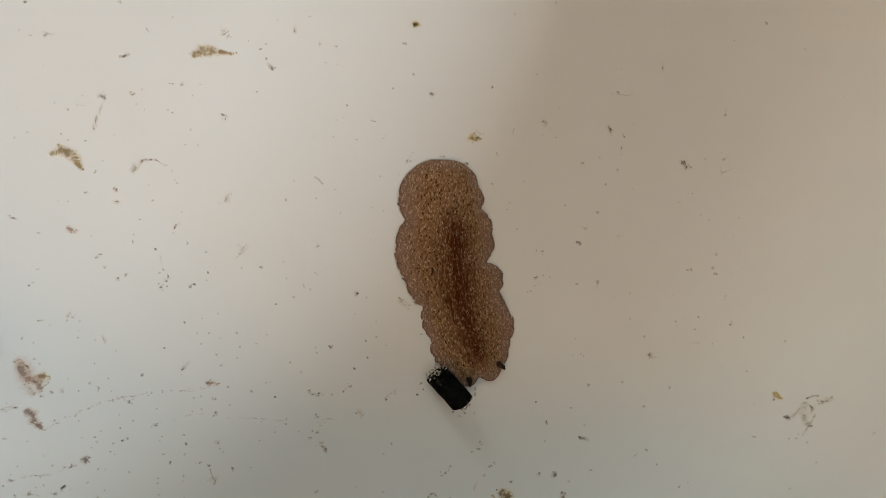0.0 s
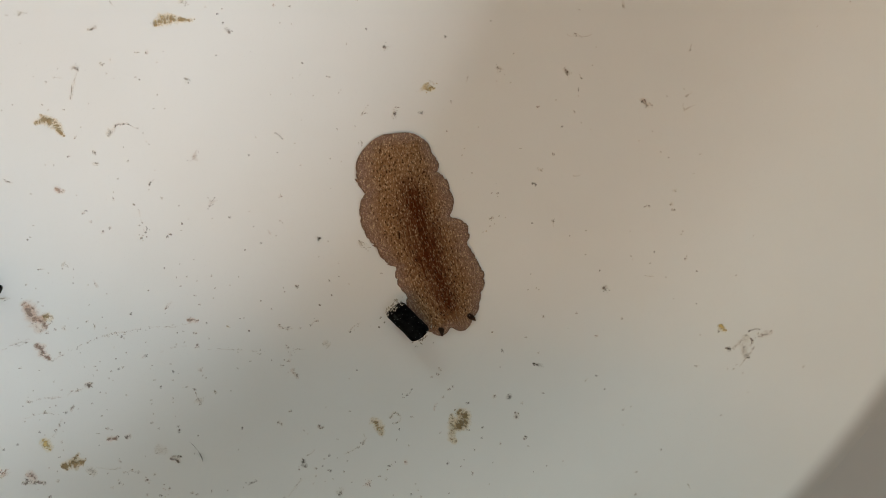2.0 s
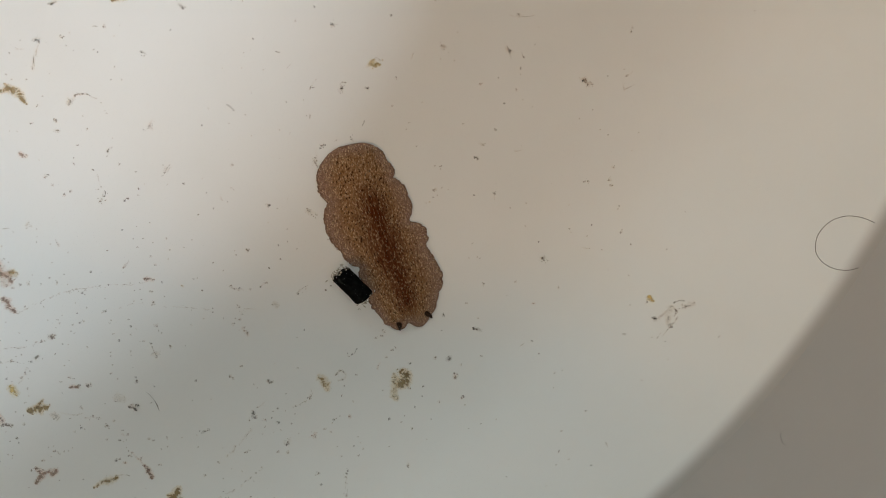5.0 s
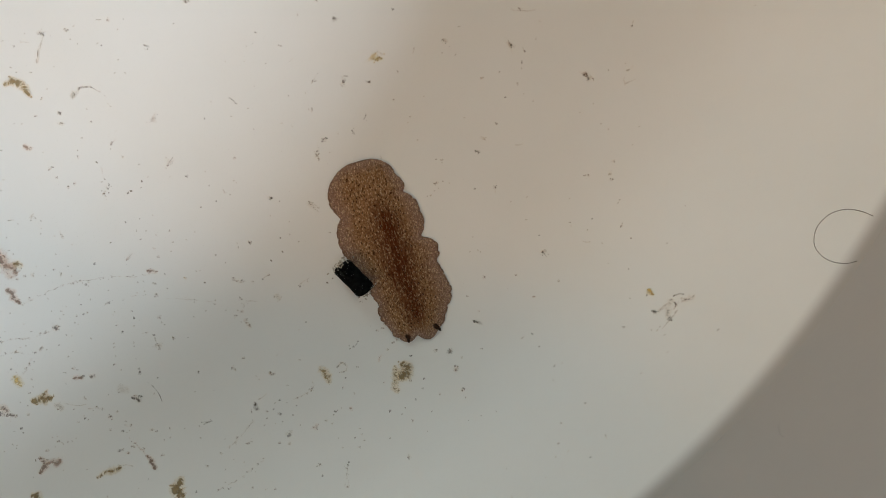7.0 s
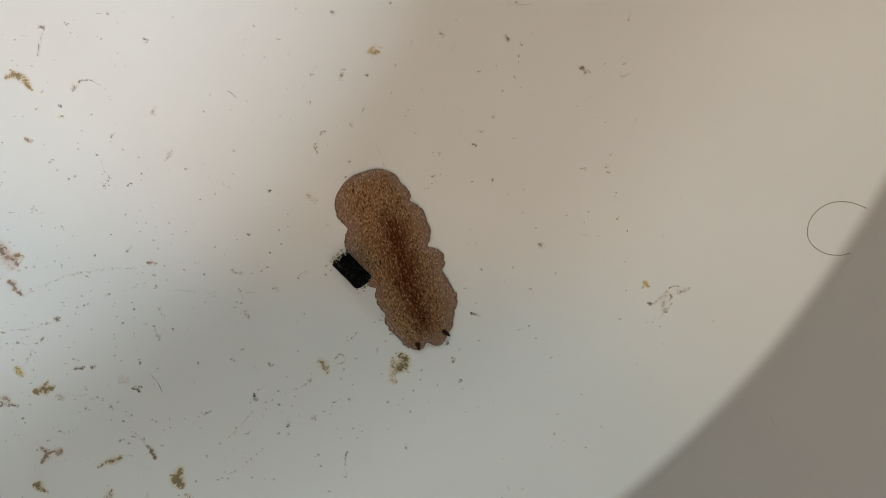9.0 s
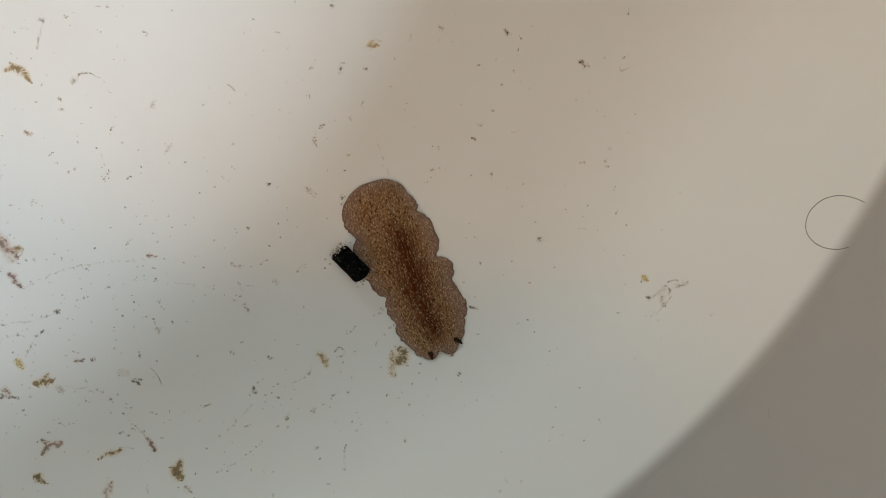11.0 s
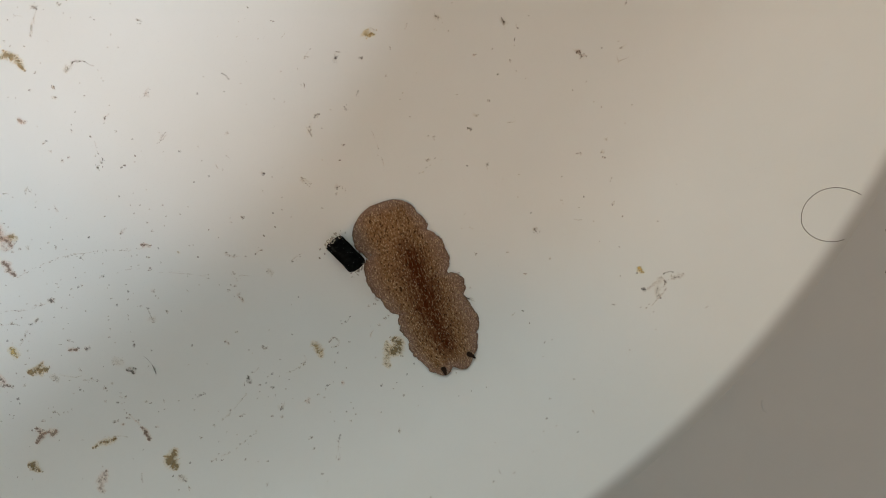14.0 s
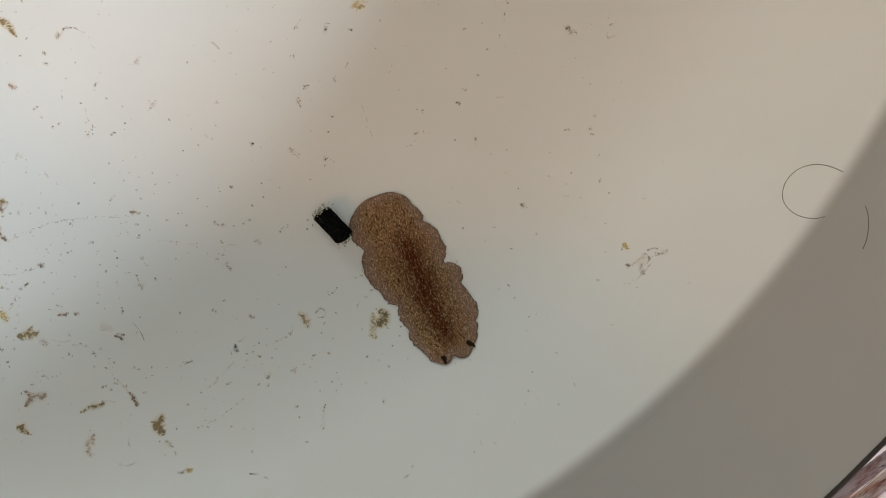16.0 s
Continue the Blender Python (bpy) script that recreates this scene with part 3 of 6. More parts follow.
def clump(x, y, long, wide, turn, tone, solid=False):
    """A ragged loose clump: many flat flakes and crumbs, denser in the middle."""
    COUNT[0] += 1
    rng = random.Random(COUNT[0])
    bm = bmesh.new()
    long, wide = 1.65 * long, 1.65 * wide
    area = long * wide
    # soft films, then branching rows of grains on them
    for k in range(3 if solid else 2):
        p = Vector((rng.uniform(-0.22, 0.22) * long, rng.uniform(-0.22, 0.22) * wide, 0.02 * k))
        lump(bm, p, (rng.uniform(0.22, 0.42) * long, rng.uniform(0.22, 0.42) * wide), 0.06, rng, 5, 18, rng.uniform(0.30, 0.46) if solid else rng.uniform(0.20, 0.34))
    grain = min(0.12 * math.sqrt(area), 0.32)
    for k in range(2):
        a = rng.uniform(0, 6.3)
        p = Vector((rng.uniform(-0.15, 0.15), rng.uniform(-0.15, 0.15), 0))
        for q in range(rng.randint(3, 5)):
            s = grain * rng.uniform(0.35, 1.0)
            at = Vector((p.x * long, p.y * wide, 0.05 + 0.04 * rng.random()))
            lump(bm, at, (s * rng.uniform(0.8, 1.6), s * rng.uniform(0.5, 0.85)), 0.12, rng, 3, 9, rng.uniform(0.5, 0.9))
            a += rng.gauss(0, 0.55)
            p += Vector((math.cos(a), math.sin(a), 0)) * 0.12
    for k in range(4 if area > 1 else 2):
        at = Vector((rng.gauss(0, 0.30) * long, rng.gauss(0, 0.30) * wide, 0.05))
        s = grain * rng.uniform(0.2, 0.5)
        lump(bm, at, (s * 1.3, s), 0.1, rng, 3, 8)
    for k in range(1 if area > 1 else 0):
        # wisps
        a, r0 = rng.uniform(0, 6.3), rng.uniform(0.2, 0.4)
        for q in range(7):
            r = r0 + q * 0.06
            a += rng.uniform(-0.12, 0.12)
            lump(bm, Vector((r * math.cos(a) * long, r * math.sin(a) * wide, 0.06)), (0.14, 0.06), 0.03, rng, 2, 7, 0.32)
    settle(bm)
    ob = new("debris_clump", mesh_of("debris_clump", bm, TONES[tone]))
    tagged(ob, f"{WORDS[tone]} ragged clump of settled debris on the floor", "debris", group="clumps on the bowl floor")
    return put(ob, x, y, turn, (1, 1, 1))


def flake(x, y, long, wide, turn, tone):
    return clump(x, y, long, wide, turn, tone, True)


def fibre_tube(points, radius):
    cu = bpy.data.curves.new("fibre", "CURVE")
    cu.dimensions, cu.bevel_depth, cu.bevel_resolution, cu.use_fill_caps = "3D", radius * MM, 2, True
    sp = cu.splines.new("POLY")
    sp.points.add(len(points) - 1)
    for q, p in zip(sp.points, points):
        q.co = (p[0] * MM, p[1] * MM, p[2] * MM, 1)
    return cu


def sliver(x, y, long, wide, turn, tone):
    """A thin dark pointed splinter, slightly bent."""
    ob = new("splinter", fibre_tube([((k / 8 - 0.5) * long, 0.06 * long * (1 - (k / 4 - 1) ** 2), 0.15) for k in range(9)], wide * 0.14))
    ob.data.materials.append(HAIR)
    for k, q in enumerate(ob.data.splines[0].points):
        q.radius = max(0.1, 1 - abs(k / 4 - 1.3))
    tagged(ob, "dark thin splinter lying on the bowl floor", "splinter")
    ob.matrix_world = lean_on_floor(x, y) @ pose(0, 0, 0, 0, 0, turn)
    return ob


strand(-71.90, -72.60, 3.14, 0.46, 1, "grey")
speck(-61.22, -74.24, 1.36, 0.59, 7, "dark")
flake(-59.53, -73.83, 1.33, 1.09, 15, "yellow")
speck(-45.99, -74.19, 1.75, 0.45, -11, "dark")
speck(-43.67, -74.62, 1.03, 0.33, -26, "pale")
speck(-15.74, -71.17, 1.52, 0.53, 32, "grey")
speck(-14.33, -69.78, 0.58, 0.38, 54, "grey")
grit(-18.90, -71.56, 0.36, 0.37, 9, "grey")
clump(-64.26, 35.56, 1.88, 1.02, -17, "pale")
speck(-79.28, 31.38, 1.18, 0.68, 24, "grey")
speck(-79.85, 31.00, 0.73, 0.52, 3, "pale")
speck(-57.25, 30.69, 1.23, 0.66, -39, "dark")
speck(-57.95, 31.94, 0.36, 0.37, 3, "dark")
speck(-58.72, 33.55, 0.45, 0.37, 3, "dark")
flake(-32.26, 39.54, 1.06, 1.52, 31, "yellow")
speck(-32.26, 39.34, 0.62, 0.59, 4, "brown")
speck(-34.37, 35.97, 0.78, 0.51, -26, "grey")
speck(-32.76, 30.68, 0.41, 0.39, 3, "dark")
speck(-53.19, 37.26, 0.56, 1.68, 4, "pale")
speck(-49.04, 34.92, 0.47, 0.57, 3, "brown")
grit(-50.73, 39.41, 0.47, 0.28, 4, "grey")
speck(-46.39, 34.71, 0.48, 0.29, 3, "dark")
grit(-46.17, 31.69, 0.29, 0.29, 3, "grey")
grit(-48.16, 31.86, 0.38, 0.28, 3, "grey")
grit(-93.12, 18.95, 0.38, 0.34, 1, "grey")
grit(-94.92, 17.98, 0.22, 0.33, 1, "grey")
grit(-94.03, 34.17, 0.30, 0.25, 4, "dark")
clump(-90.35, 33.75, 1.22, 0.68, 3, "pale")
speck(-75.95, 35.28, 0.83, 0.26, -61, "grey")
grit(-94.54, 22.42, 0.30, 0.25, 2, "pale")
grit(-92.47, 33.44, 0.45, 0.34, 3, "pale")
grit(-60.76, 34.70, 0.45, 0.27, 3, "grey")
grit(-36.56, 28.05, 0.30, 0.49, 2, "grey")
speck(-18.03, 29.12, 0.55, 0.41, 2, "dark")
speck(-13.40, 42.77, 0.45, 0.41, 4, "grey")
strand(8.63, 29.09, 4.92, 0.32, 0, "grey")
speck(8.02, 29.27, 0.99, 0.54, 2, "grey")
speck(17.81, 34.98, 0.65, 1.74, 11, "pale")
grit(8.75, 33.83, 0.49, 0.32, 3, "grey")
grit(18.40, 43.26, 0.39, 0.33, 4, "grey")
speck(42.57, 44.90, 0.53, 1.05, 2, "pale")
grit(50.69, 39.81, 0.47, 0.47, 0, "pale")
grit(34.83, 41.02, 0.34, 0.29, 3, "dark")
grit(-9.16, 31.92, 0.34, 0.31, 3, "grey")
speck(-80.09, 39.51, 0.65, 0.52, 4, "grey")
grit(-4.93, 45.52, 0.58, 0.42, 4, "pale")
grit(24.83, 40.95, 0.40, 0.34, 3, "pale")
grit(61.60, 33.58, 0.30, 0.36, -9, "pale")
grit(56.55, 29.40, 0.41, 0.36, -5, "pale")
clump(-98.73, 17.41, 1.32, 0.43, 9, "pale")
speck(-98.13, 6.60, 1.64, 0.54, -2, "grey")
speck(-95.29, 6.03, 1.32, 0.36, -24, "grey")
speck(-100.40, -19.09, 1.00, 0.47, -5, "grey")
strand(-96.60, -21.99, 3.43, 0.28, 11, "grey")
speck(-101.62, -23.12, 0.67, 0.56, -5, "dark")
speck(-97.02, -26.52, 0.68, 0.38, -5, "grey")
speck(-104.21, -23.90, 0.66, 0.47, -5, "grey")
speck(-103.01, -27.05, 1.67, 0.85, -5, "grey")
clump(-101.51, -45.58, 2.06, 1.16, -7, "brown")
clump(-103.61, -44.12, 1.53, 0.97, -7, "grey")
flake(-102.68, -39.67, 1.75, 1.13, -29, "brown")
speck(-98.98, -40.43, 0.52, 0.39, -7, "dark")
speck(-101.28, -41.11, 0.43, 0.39, -7, "dark")
speck(-97.99, -14.05, 1.86, 0.56, 6, "pale")
speck(-95.16, -38.50, 0.41, 0.47, -4, "dark")
speck(-92.46, -38.59, 0.47, 0.53, 56, "grey")
speck(-91.78, -40.90, 0.42, 0.47, -4, "grey")
grit(-91.65, -42.46, 0.31, 0.36, -4, "grey")
grit(-92.42, -43.71, 0.63, 0.36, -4, "pale")
speck(-91.43, -46.19, 0.74, 0.36, -4, "ochre")
grit(-93.02, -46.29, 0.42, 0.36, -4, "grey")
strand(-84.31, -46.57, 4.29, 0.36, -8, "pale")
grit(-84.54, -47.76, 0.43, 0.36, -4, "grey")
grit(-94.30, -45.46, 0.31, 0.36, -4, "grey")
speck(-98.16, -47.15, 0.52, 0.48, -5, "dark")
speck(-93.12, -48.08, 0.63, 0.60, -5, "pale")
grit(-95.37, -48.48, 0.52, 0.36, -5, "pale")
speck(-94.67, -50.82, 0.53, 0.48, -5, "dark")
speck(-94.35, -51.80, 0.32, 0.36, -5, "dark")
grit(-96.51, -49.21, 0.31, 0.30, -5, "grey")
grit(-95.99, -51.29, 0.31, 0.30, -5, "grey")
grit(-96.47, -53.98, 0.42, 0.35, -5, "grey")
grit(-95.75, -54.17, 0.32, 0.35, -5, "grey")
grit(-95.90, -54.75, 0.32, 0.35, -5, "pale")
speck(-83.87, -39.26, 0.75, 0.59, -26, "grey")
grit(-83.17, -39.67, 0.43, 0.36, -4, "grey")
speck(-82.24, -41.07, 0.43, 0.48, -4, "dark")
grit(-85.56, -40.08, 0.64, 0.30, -4, "pale")
grit(-85.59, -42.36, 0.27, 0.30, -4, "dark")
speck(-82.39, -45.76, 0.45, 0.82, 27, "grey")
speck(-80.42, -47.75, 0.54, 0.48, -4, "grey")
speck(-82.68, -49.86, 0.43, 0.48, -5, "dark")
grit(-82.96, -49.35, 0.43, 0.36, -5, "grey")
grit(-82.18, -50.27, 0.33, 0.36, -5, "grey")
grit(-84.16, -50.58, 0.65, 0.36, -5, "pale")
speck(-78.00, -50.03, 0.90, 0.71, -37, "grey")
grit(-77.61, -50.55, 0.44, 0.36, -5, "grey")
speck(-76.60, -49.06, 0.66, 0.49, -4, "pale")
grit(-77.90, -45.41, 0.27, 0.30, -4, "grey")
grit(-89.16, -53.25, 0.32, 0.30, -5, "grey")
speck(-88.17, -54.18, 0.64, 0.48, -5, "grey")
strand(-87.67, -54.59, 1.11, 0.35, -37, "grey")
grit(-86.36, -54.47, 0.32, 0.48, -5, "grey")
grit(-85.49, -54.43, 0.43, 0.36, -5, "grey")
grit(-84.79, -53.90, 0.32, 0.36, -5, "pale")
grit(-88.18, -53.10, 0.32, 0.30, -5, "pale")
grit(-88.80, -55.20, 0.32, 0.30, -5, "grey")
speck(-90.35, -55.76, 0.86, 0.59, -5, "grey")
grit(-98.16, -55.23, 0.42, 0.35, -5, "pale")
speck(-75.85, -53.27, 0.44, 0.48, -5, "dark")
speck(-78.25, -52.81, 0.44, 0.48, -5, "grey")
grit(-75.13, -51.26, 0.44, 0.36, -5, "grey")
speck(-74.21, -52.20, 0.55, 0.49, -5, "grey")
speck(-74.11, -56.56, 0.67, 0.48, -5, "grey")
speck(-72.03, -57.35, 0.45, 0.48, -5, "grey")
speck(-76.83, -57.28, 0.67, 0.60, -5, "dark")
speck(-76.15, -57.10, 0.44, 0.48, -5, "grey")
speck(-75.20, -57.90, 0.89, 0.60, -5, "brown")
grit(-73.90, -56.82, 0.56, 0.36, -5, "pale")
speck(-72.90, -45.95, 0.66, 0.37, -4, "grey")
speck(-71.93, -46.28, 0.66, 0.61, -4, "dark")
speck(-71.74, -40.44, 0.44, 0.36, -4, "dark")
speck(-71.60, -41.30, 0.55, 0.73, -4, "dark")
grit(-75.14, -40.42, 0.43, 0.36, -4, "grey")
speck(-76.10, -39.14, 0.54, 0.48, -4, "grey")
grit(-75.90, -45.09, 0.44, 0.36, -4, "pale")
sliver(-68.48, -46.20, 3.5, 0.57, -68, "dark")
sliver(-69.54, -44.27, 2.08, 0.29, -49, "grey")
speck(-68.29, -42.66, 0.33, 0.30, -4, "dark")
grit(-69.25, -46.01, 0.33, 0.37, -4, "grey")
speck(-70.30, -53.52, 0.90, 0.49, -4, "pale")
speck(-69.43, -53.96, 0.56, 0.36, -4, "grey")
speck(-66.71, -53.71, 0.34, 0.61, -4, "grey")
grit(-66.71, -55.41, 0.45, 0.36, -4, "grey")
grit(-67.99, -55.90, 0.34, 0.30, -4, "grey")
speck(-68.53, -58.96, 0.91, 0.48, -4, "grey")
speck(-90.51, -57.75, 0.43, 0.47, -5, "grey")
grit(-79.59, -66.06, 0.44, 0.34, -5, "grey")
grit(-87.65, -60.13, 0.27, 0.29, -5, "grey")
grit(-83.45, -68.03, 0.33, 0.34, -5, "grey")
strand(-71.82, -68.99, 1.39, 0.44, -68, "grey")
grit(-71.81, -67.97, 0.45, 0.34, -4, "grey")
grit(-83.21, -60.45, 0.33, 0.29, -5, "grey")
grit(-95.79, -66.48, 0.32, 0.33, -6, "grey")
grit(-92.93, -67.20, 0.32, 0.33, -5, "grey")
grit(-73.44, -65.06, 0.34, 0.34, -4, "grey")
grit(-71.47, -63.45, 0.34, 0.29, -4, "grey")
speck(-60.30, -42.19, 0.45, 0.49, -4, "dark")
speck(-53.43, -41.73, 0.57, 0.74, -4, "grey")
speck(-53.01, -42.26, 0.58, 0.61, 27, "pale")
speck(-46.14, -43.52, 0.70, 0.62, -4, "grey")
speck(-45.70, -43.93, 0.70, 0.50, -4, "grey")
speck(-45.90, -43.42, 0.47, 0.37, -4, "dark")
speck(-45.22, -43.72, 0.47, 0.50, -4, "grey")
grit(-48.85, -44.06, 0.46, 0.37, -4, "pale")
grit(-48.31, -44.73, 0.35, 0.31, -4, "pale")
grit(-42.67, -46.51, 0.47, 0.37, -4, "pale")
grit(-57.65, -46.35, 0.34, 0.31, -4, "pale")
grit(-61.29, -46.30, 0.34, 0.31, -4, "pale")
grit(-49.66, -49.57, 0.47, 0.37, -4, "grey")
strand(-47.95, -48.47, 1.90, 0.37, 37, "pale")
grit(-48.57, -48.92, 0.35, 0.37, -4, "grey")
speck(-59.48, -52.97, 0.69, 0.37, -4, "dark")
grit(-60.90, -53.71, 0.34, 0.37, -4, "grey")
grit(-63.77, -53.83, 0.34, 0.37, -4, "pale")
grit(-60.83, -56.14, 0.46, 0.36, -4, "pale")
grit(-56.02, -56.76, 0.35, 0.36, -4, "pale")
grit(-50.33, -51.00, 0.35, 0.31, -4, "grey")
speck(-47.21, -51.73, 0.71, 0.36, -24, "grey")
speck(-45.77, -51.34, 0.35, 0.37, -4, "dark")
speck(-44.42, -52.53, 0.59, 0.49, -3, "dark")
grit(-44.89, -52.38, 0.35, 0.37, -3, "grey")
grit(-47.29, -53.18, 0.35, 0.37, -4, "pale")
grit(-47.95, -54.59, 0.47, 0.36, -3, "grey")
grit(-44.04, -54.13, 0.47, 0.36, -3, "pale")
grit(-45.59, -54.39, 0.35, 0.30, -3, "pale")
grit(-51.00, -54.49, 0.47, 0.36, -4, "grey")
speck(-53.57, -56.70, 0.70, 0.48, 26, "grey")
speck(-51.43, -58.04, 0.82, 0.48, -3, "grey")
grit(-50.71, -57.73, 0.47, 0.36, -3, "pale")
speck(-56.87, -59.65, 0.70, 0.47, -4, "pale")
grit(-45.35, -50.02, 0.47, 0.37, -4, "grey")
speck(-44.49, -49.47, 0.47, 0.49, -4, "dark")
speck(-38.00, -47.71, 0.71, 0.37, 16, "grey")
speck(-37.62, -47.36, 0.48, 0.49, -3, "grey")
strand(-37.22, -46.53, 1.24, 0.30, -63, "pale")
grit(-41.84, -52.95, 0.48, 0.37, -3, "grey")
speck(-42.89, -57.05, 0.60, 0.60, -3, "dark")
clump(-42.98, -56.57, 1.07, 1.20, -3, "pale")
speck(-42.97, -58.66, 0.71, 0.71, -2, "pale")
speck(-44.97, -58.44, 0.59, 0.48, -3, "grey")
grit(-40.53, -55.06, 0.48, 0.36, -3, "grey")
clump(-37.34, -55.70, 1.07, 0.97, 36, "brown")
speck(-35.12, -54.41, 0.72, 0.48, -2, "pale")
grit(-33.97, -55.16, 0.60, 0.48, -2, "pale")
speck(-33.11, -52.74, 0.48, 0.48, -2, "dark")
grit(-32.62, -52.52, 0.36, 0.36, -2, "grey")
grit(-33.51, -53.43, 0.48, 0.36, -2, "pale")
grit(-31.76, -52.09, 0.36, 0.30, -2, "grey")
speck(-29.73, -52.30, 0.73, 0.97, -2, "brown")
speck(-30.60, -45.85, 0.36, 0.37, -3, "dark")
speck(-31.18, -47.78, 0.30, 0.61, -3, "grey")
grit(-32.70, -58.05, 0.36, 0.35, -1, "pale")
grit(-31.98, -59.91, 0.48, 0.35, 0, "pale")
speck(-36.92, -62.90, 0.72, 0.58, 0, "grey")
grit(-37.52, -63.10, 0.48, 0.35, 0, "grey")
speck(-36.56, -64.82, 0.48, 0.46, 0, "dark")
speck(-30.98, -62.51, 0.36, 0.47, 0, "dark")
speck(-31.14, -63.01, 0.49, 0.47, 0, "dark")
speck(-31.53, -66.44, 0.61, 0.70, 2, "grey")
speck(-35.10, -68.95, 0.60, 0.47, 2, "grey")
grit(-34.15, -70.00, 0.36, 0.35, 3, "pale")
speck(-46.57, -70.84, 0.48, 0.69, 0, "grey")
grit(-46.31, -67.00, 0.60, 0.46, -1, "pale")
grit(-48.19, -66.96, 0.36, 0.34, -1, "pale")
speck(-50.86, -66.57, 0.47, 0.46, -1, "grey")
grit(-48.41, -61.21, 0.59, 0.35, -2, "pale")
grit(-49.64, -62.26, 0.35, 0.58, -2, "pale")
grit(-52.43, -61.77, 0.35, 0.35, -3, "pale")
speck(-51.69, -63.58, 0.47, 0.46, -2, "grey")
grit(-56.30, -65.28, 0.35, 0.35, -3, "grey")
grit(-56.21, -62.89, 0.35, 0.35, -3, "pale")
speck(-59.76, -61.97, 0.69, 0.47, -3, "pale")
grit(-54.38, -61.08, 0.35, 0.29, -3, "pale")
speck(-62.23, -66.63, 0.46, 0.46, -3, "dark")
speck(-65.70, -68.90, 0.34, 0.34, -3, "dark")
speck(-62.28, -71.12, 0.58, 0.79, -2, "pale")
grit(-64.45, -71.30, 0.46, 0.34, -2, "pale")
speck(-92.00, -20.61, 0.61, 0.56, -3, "grey")
speck(-90.63, -20.23, 0.41, 0.56, -3, "grey")
speck(-89.28, -20.08, 0.61, 0.79, -3, "pale")
grit(-88.38, -18.44, 0.31, 0.34, -2, "grey")
grit(-91.07, -18.75, 0.30, 0.34, -3, "grey")
grit(-95.44, -22.11, 0.50, 0.34, -3, "grey")
speck(-90.32, -24.56, 0.41, 0.46, -3, "grey")
grit(-86.95, -20.32, 0.31, 0.34, -3, "grey")
speck(-85.27, -19.17, 0.41, 0.45, -3, "grey")
speck(-84.14, -20.25, 0.41, 0.80, -3, "pale")
grit(-82.32, -20.69, 0.31, 0.34, -3, "pale")
grit(-87.33, -23.71, 0.41, 0.34, -3, "grey")
grit(-85.60, -23.13, 0.41, 0.34, -3, "grey")
grit(-80.86, -21.68, 0.52, 0.34, -3, "pale")
grit(-82.07, -22.30, 0.52, 0.46, -3, "pale")
speck(-79.89, -22.54, 0.52, 0.46, -3, "dark")
grit(-79.32, -22.11, 0.52, 0.34, -3, "pale")
grit(-79.41, -22.91, 0.32, 0.35, -3, "grey")
speck(-77.91, -18.53, 0.42, 0.46, -2, "dark")
grit(-76.49, -21.23, 0.32, 0.29, -3, "grey")
grit(-75.01, -21.20, 0.32, 0.29, -3, "grey")
grit(-71.06, -21.19, 0.43, 0.35, -3, "grey")
speck(-65.04, -21.40, 0.33, 0.35, -3, "dark")
speck(-71.82, -17.93, 0.77, 0.44, 28, "grey")
grit(-70.34, -22.73, 0.43, 0.35, -3, "grey")
grit(-69.25, -22.56, 0.32, 0.35, -3, "pale")
speck(-67.25, -23.14, 0.65, 0.58, -3, "pale")
grit(-75.80, -23.93, 0.32, 0.35, -3, "grey")
grit(-64.85, -24.33, 0.33, 0.35, -3, "grey")
grit(-81.35, -24.41, 0.31, 0.35, -3, "pale")
grit(-79.36, -25.57, 0.42, 0.35, -3, "pale")
speck(-76.16, -26.46, 0.64, 0.47, -3, "dark")
grit(-70.64, -24.81, 0.43, 0.35, -3, "grey")
grit(-69.11, -24.55, 0.43, 0.35, -3, "pale")
speck(-67.02, -25.49, 0.67, 0.68, 28, "grey")
grit(-67.37, -25.82, 0.43, 0.35, -3, "grey")
grit(-86.94, -24.88, 0.31, 0.34, -3, "grey")
speck(-80.82, -28.38, 0.42, 0.47, -3, "dark")
grit(-80.16, -28.19, 0.53, 0.47, -3, "pale")
grit(-83.90, -26.68, 0.31, 0.35, -3, "grey")
grit(-86.60, -27.43, 0.31, 0.35, -3, "pale")
grit(-84.83, -27.55, 0.42, 0.35, -3, "grey")
grit(-84.60, -28.26, 0.42, 0.35, -3, "grey")
grit(-82.23, -28.76, 0.42, 0.47, -3, "pale")
grit(-85.22, -29.15, 0.31, 0.35, -3, "pale")
grit(-82.68, -30.01, 0.42, 0.35, -3, "grey")
grit(-82.09, -30.40, 0.32, 0.35, -3, "pale")
grit(-94.03, -27.31, 0.31, 0.34, -3, "pale")
speck(-85.69, -30.63, 0.73, 0.47, -3, "grey")
grit(-91.94, -29.63, 0.41, 0.35, -3, "pale")
grit(-90.67, -31.22, 0.41, 0.35, -3, "grey")
speck(-89.16, -31.67, 0.62, 0.35, -3, "grey")
grit(-95.39, -30.90, 0.31, 0.35, -3, "pale")
grit(-84.42, -32.47, 0.42, 0.35, -3, "grey")
grit(-83.49, -32.65, 0.32, 0.35, -3, "grey")
grit(-86.00, -34.36, 0.42, 0.35, -4, "grey")
grit(-91.93, -34.05, 0.41, 0.35, -4, "grey")
grit(-92.99, -34.21, 0.41, 0.35, -4, "grey")
speck(-93.91, -34.96, 0.41, 0.47, -4, "grey")
speck(-95.71, -35.29, 0.62, 0.35, -27, "grey")
speck(-90.43, -35.45, 0.52, 0.47, -4, "dark")
grit(-88.28, -35.02, 0.31, 0.35, -4, "pale")
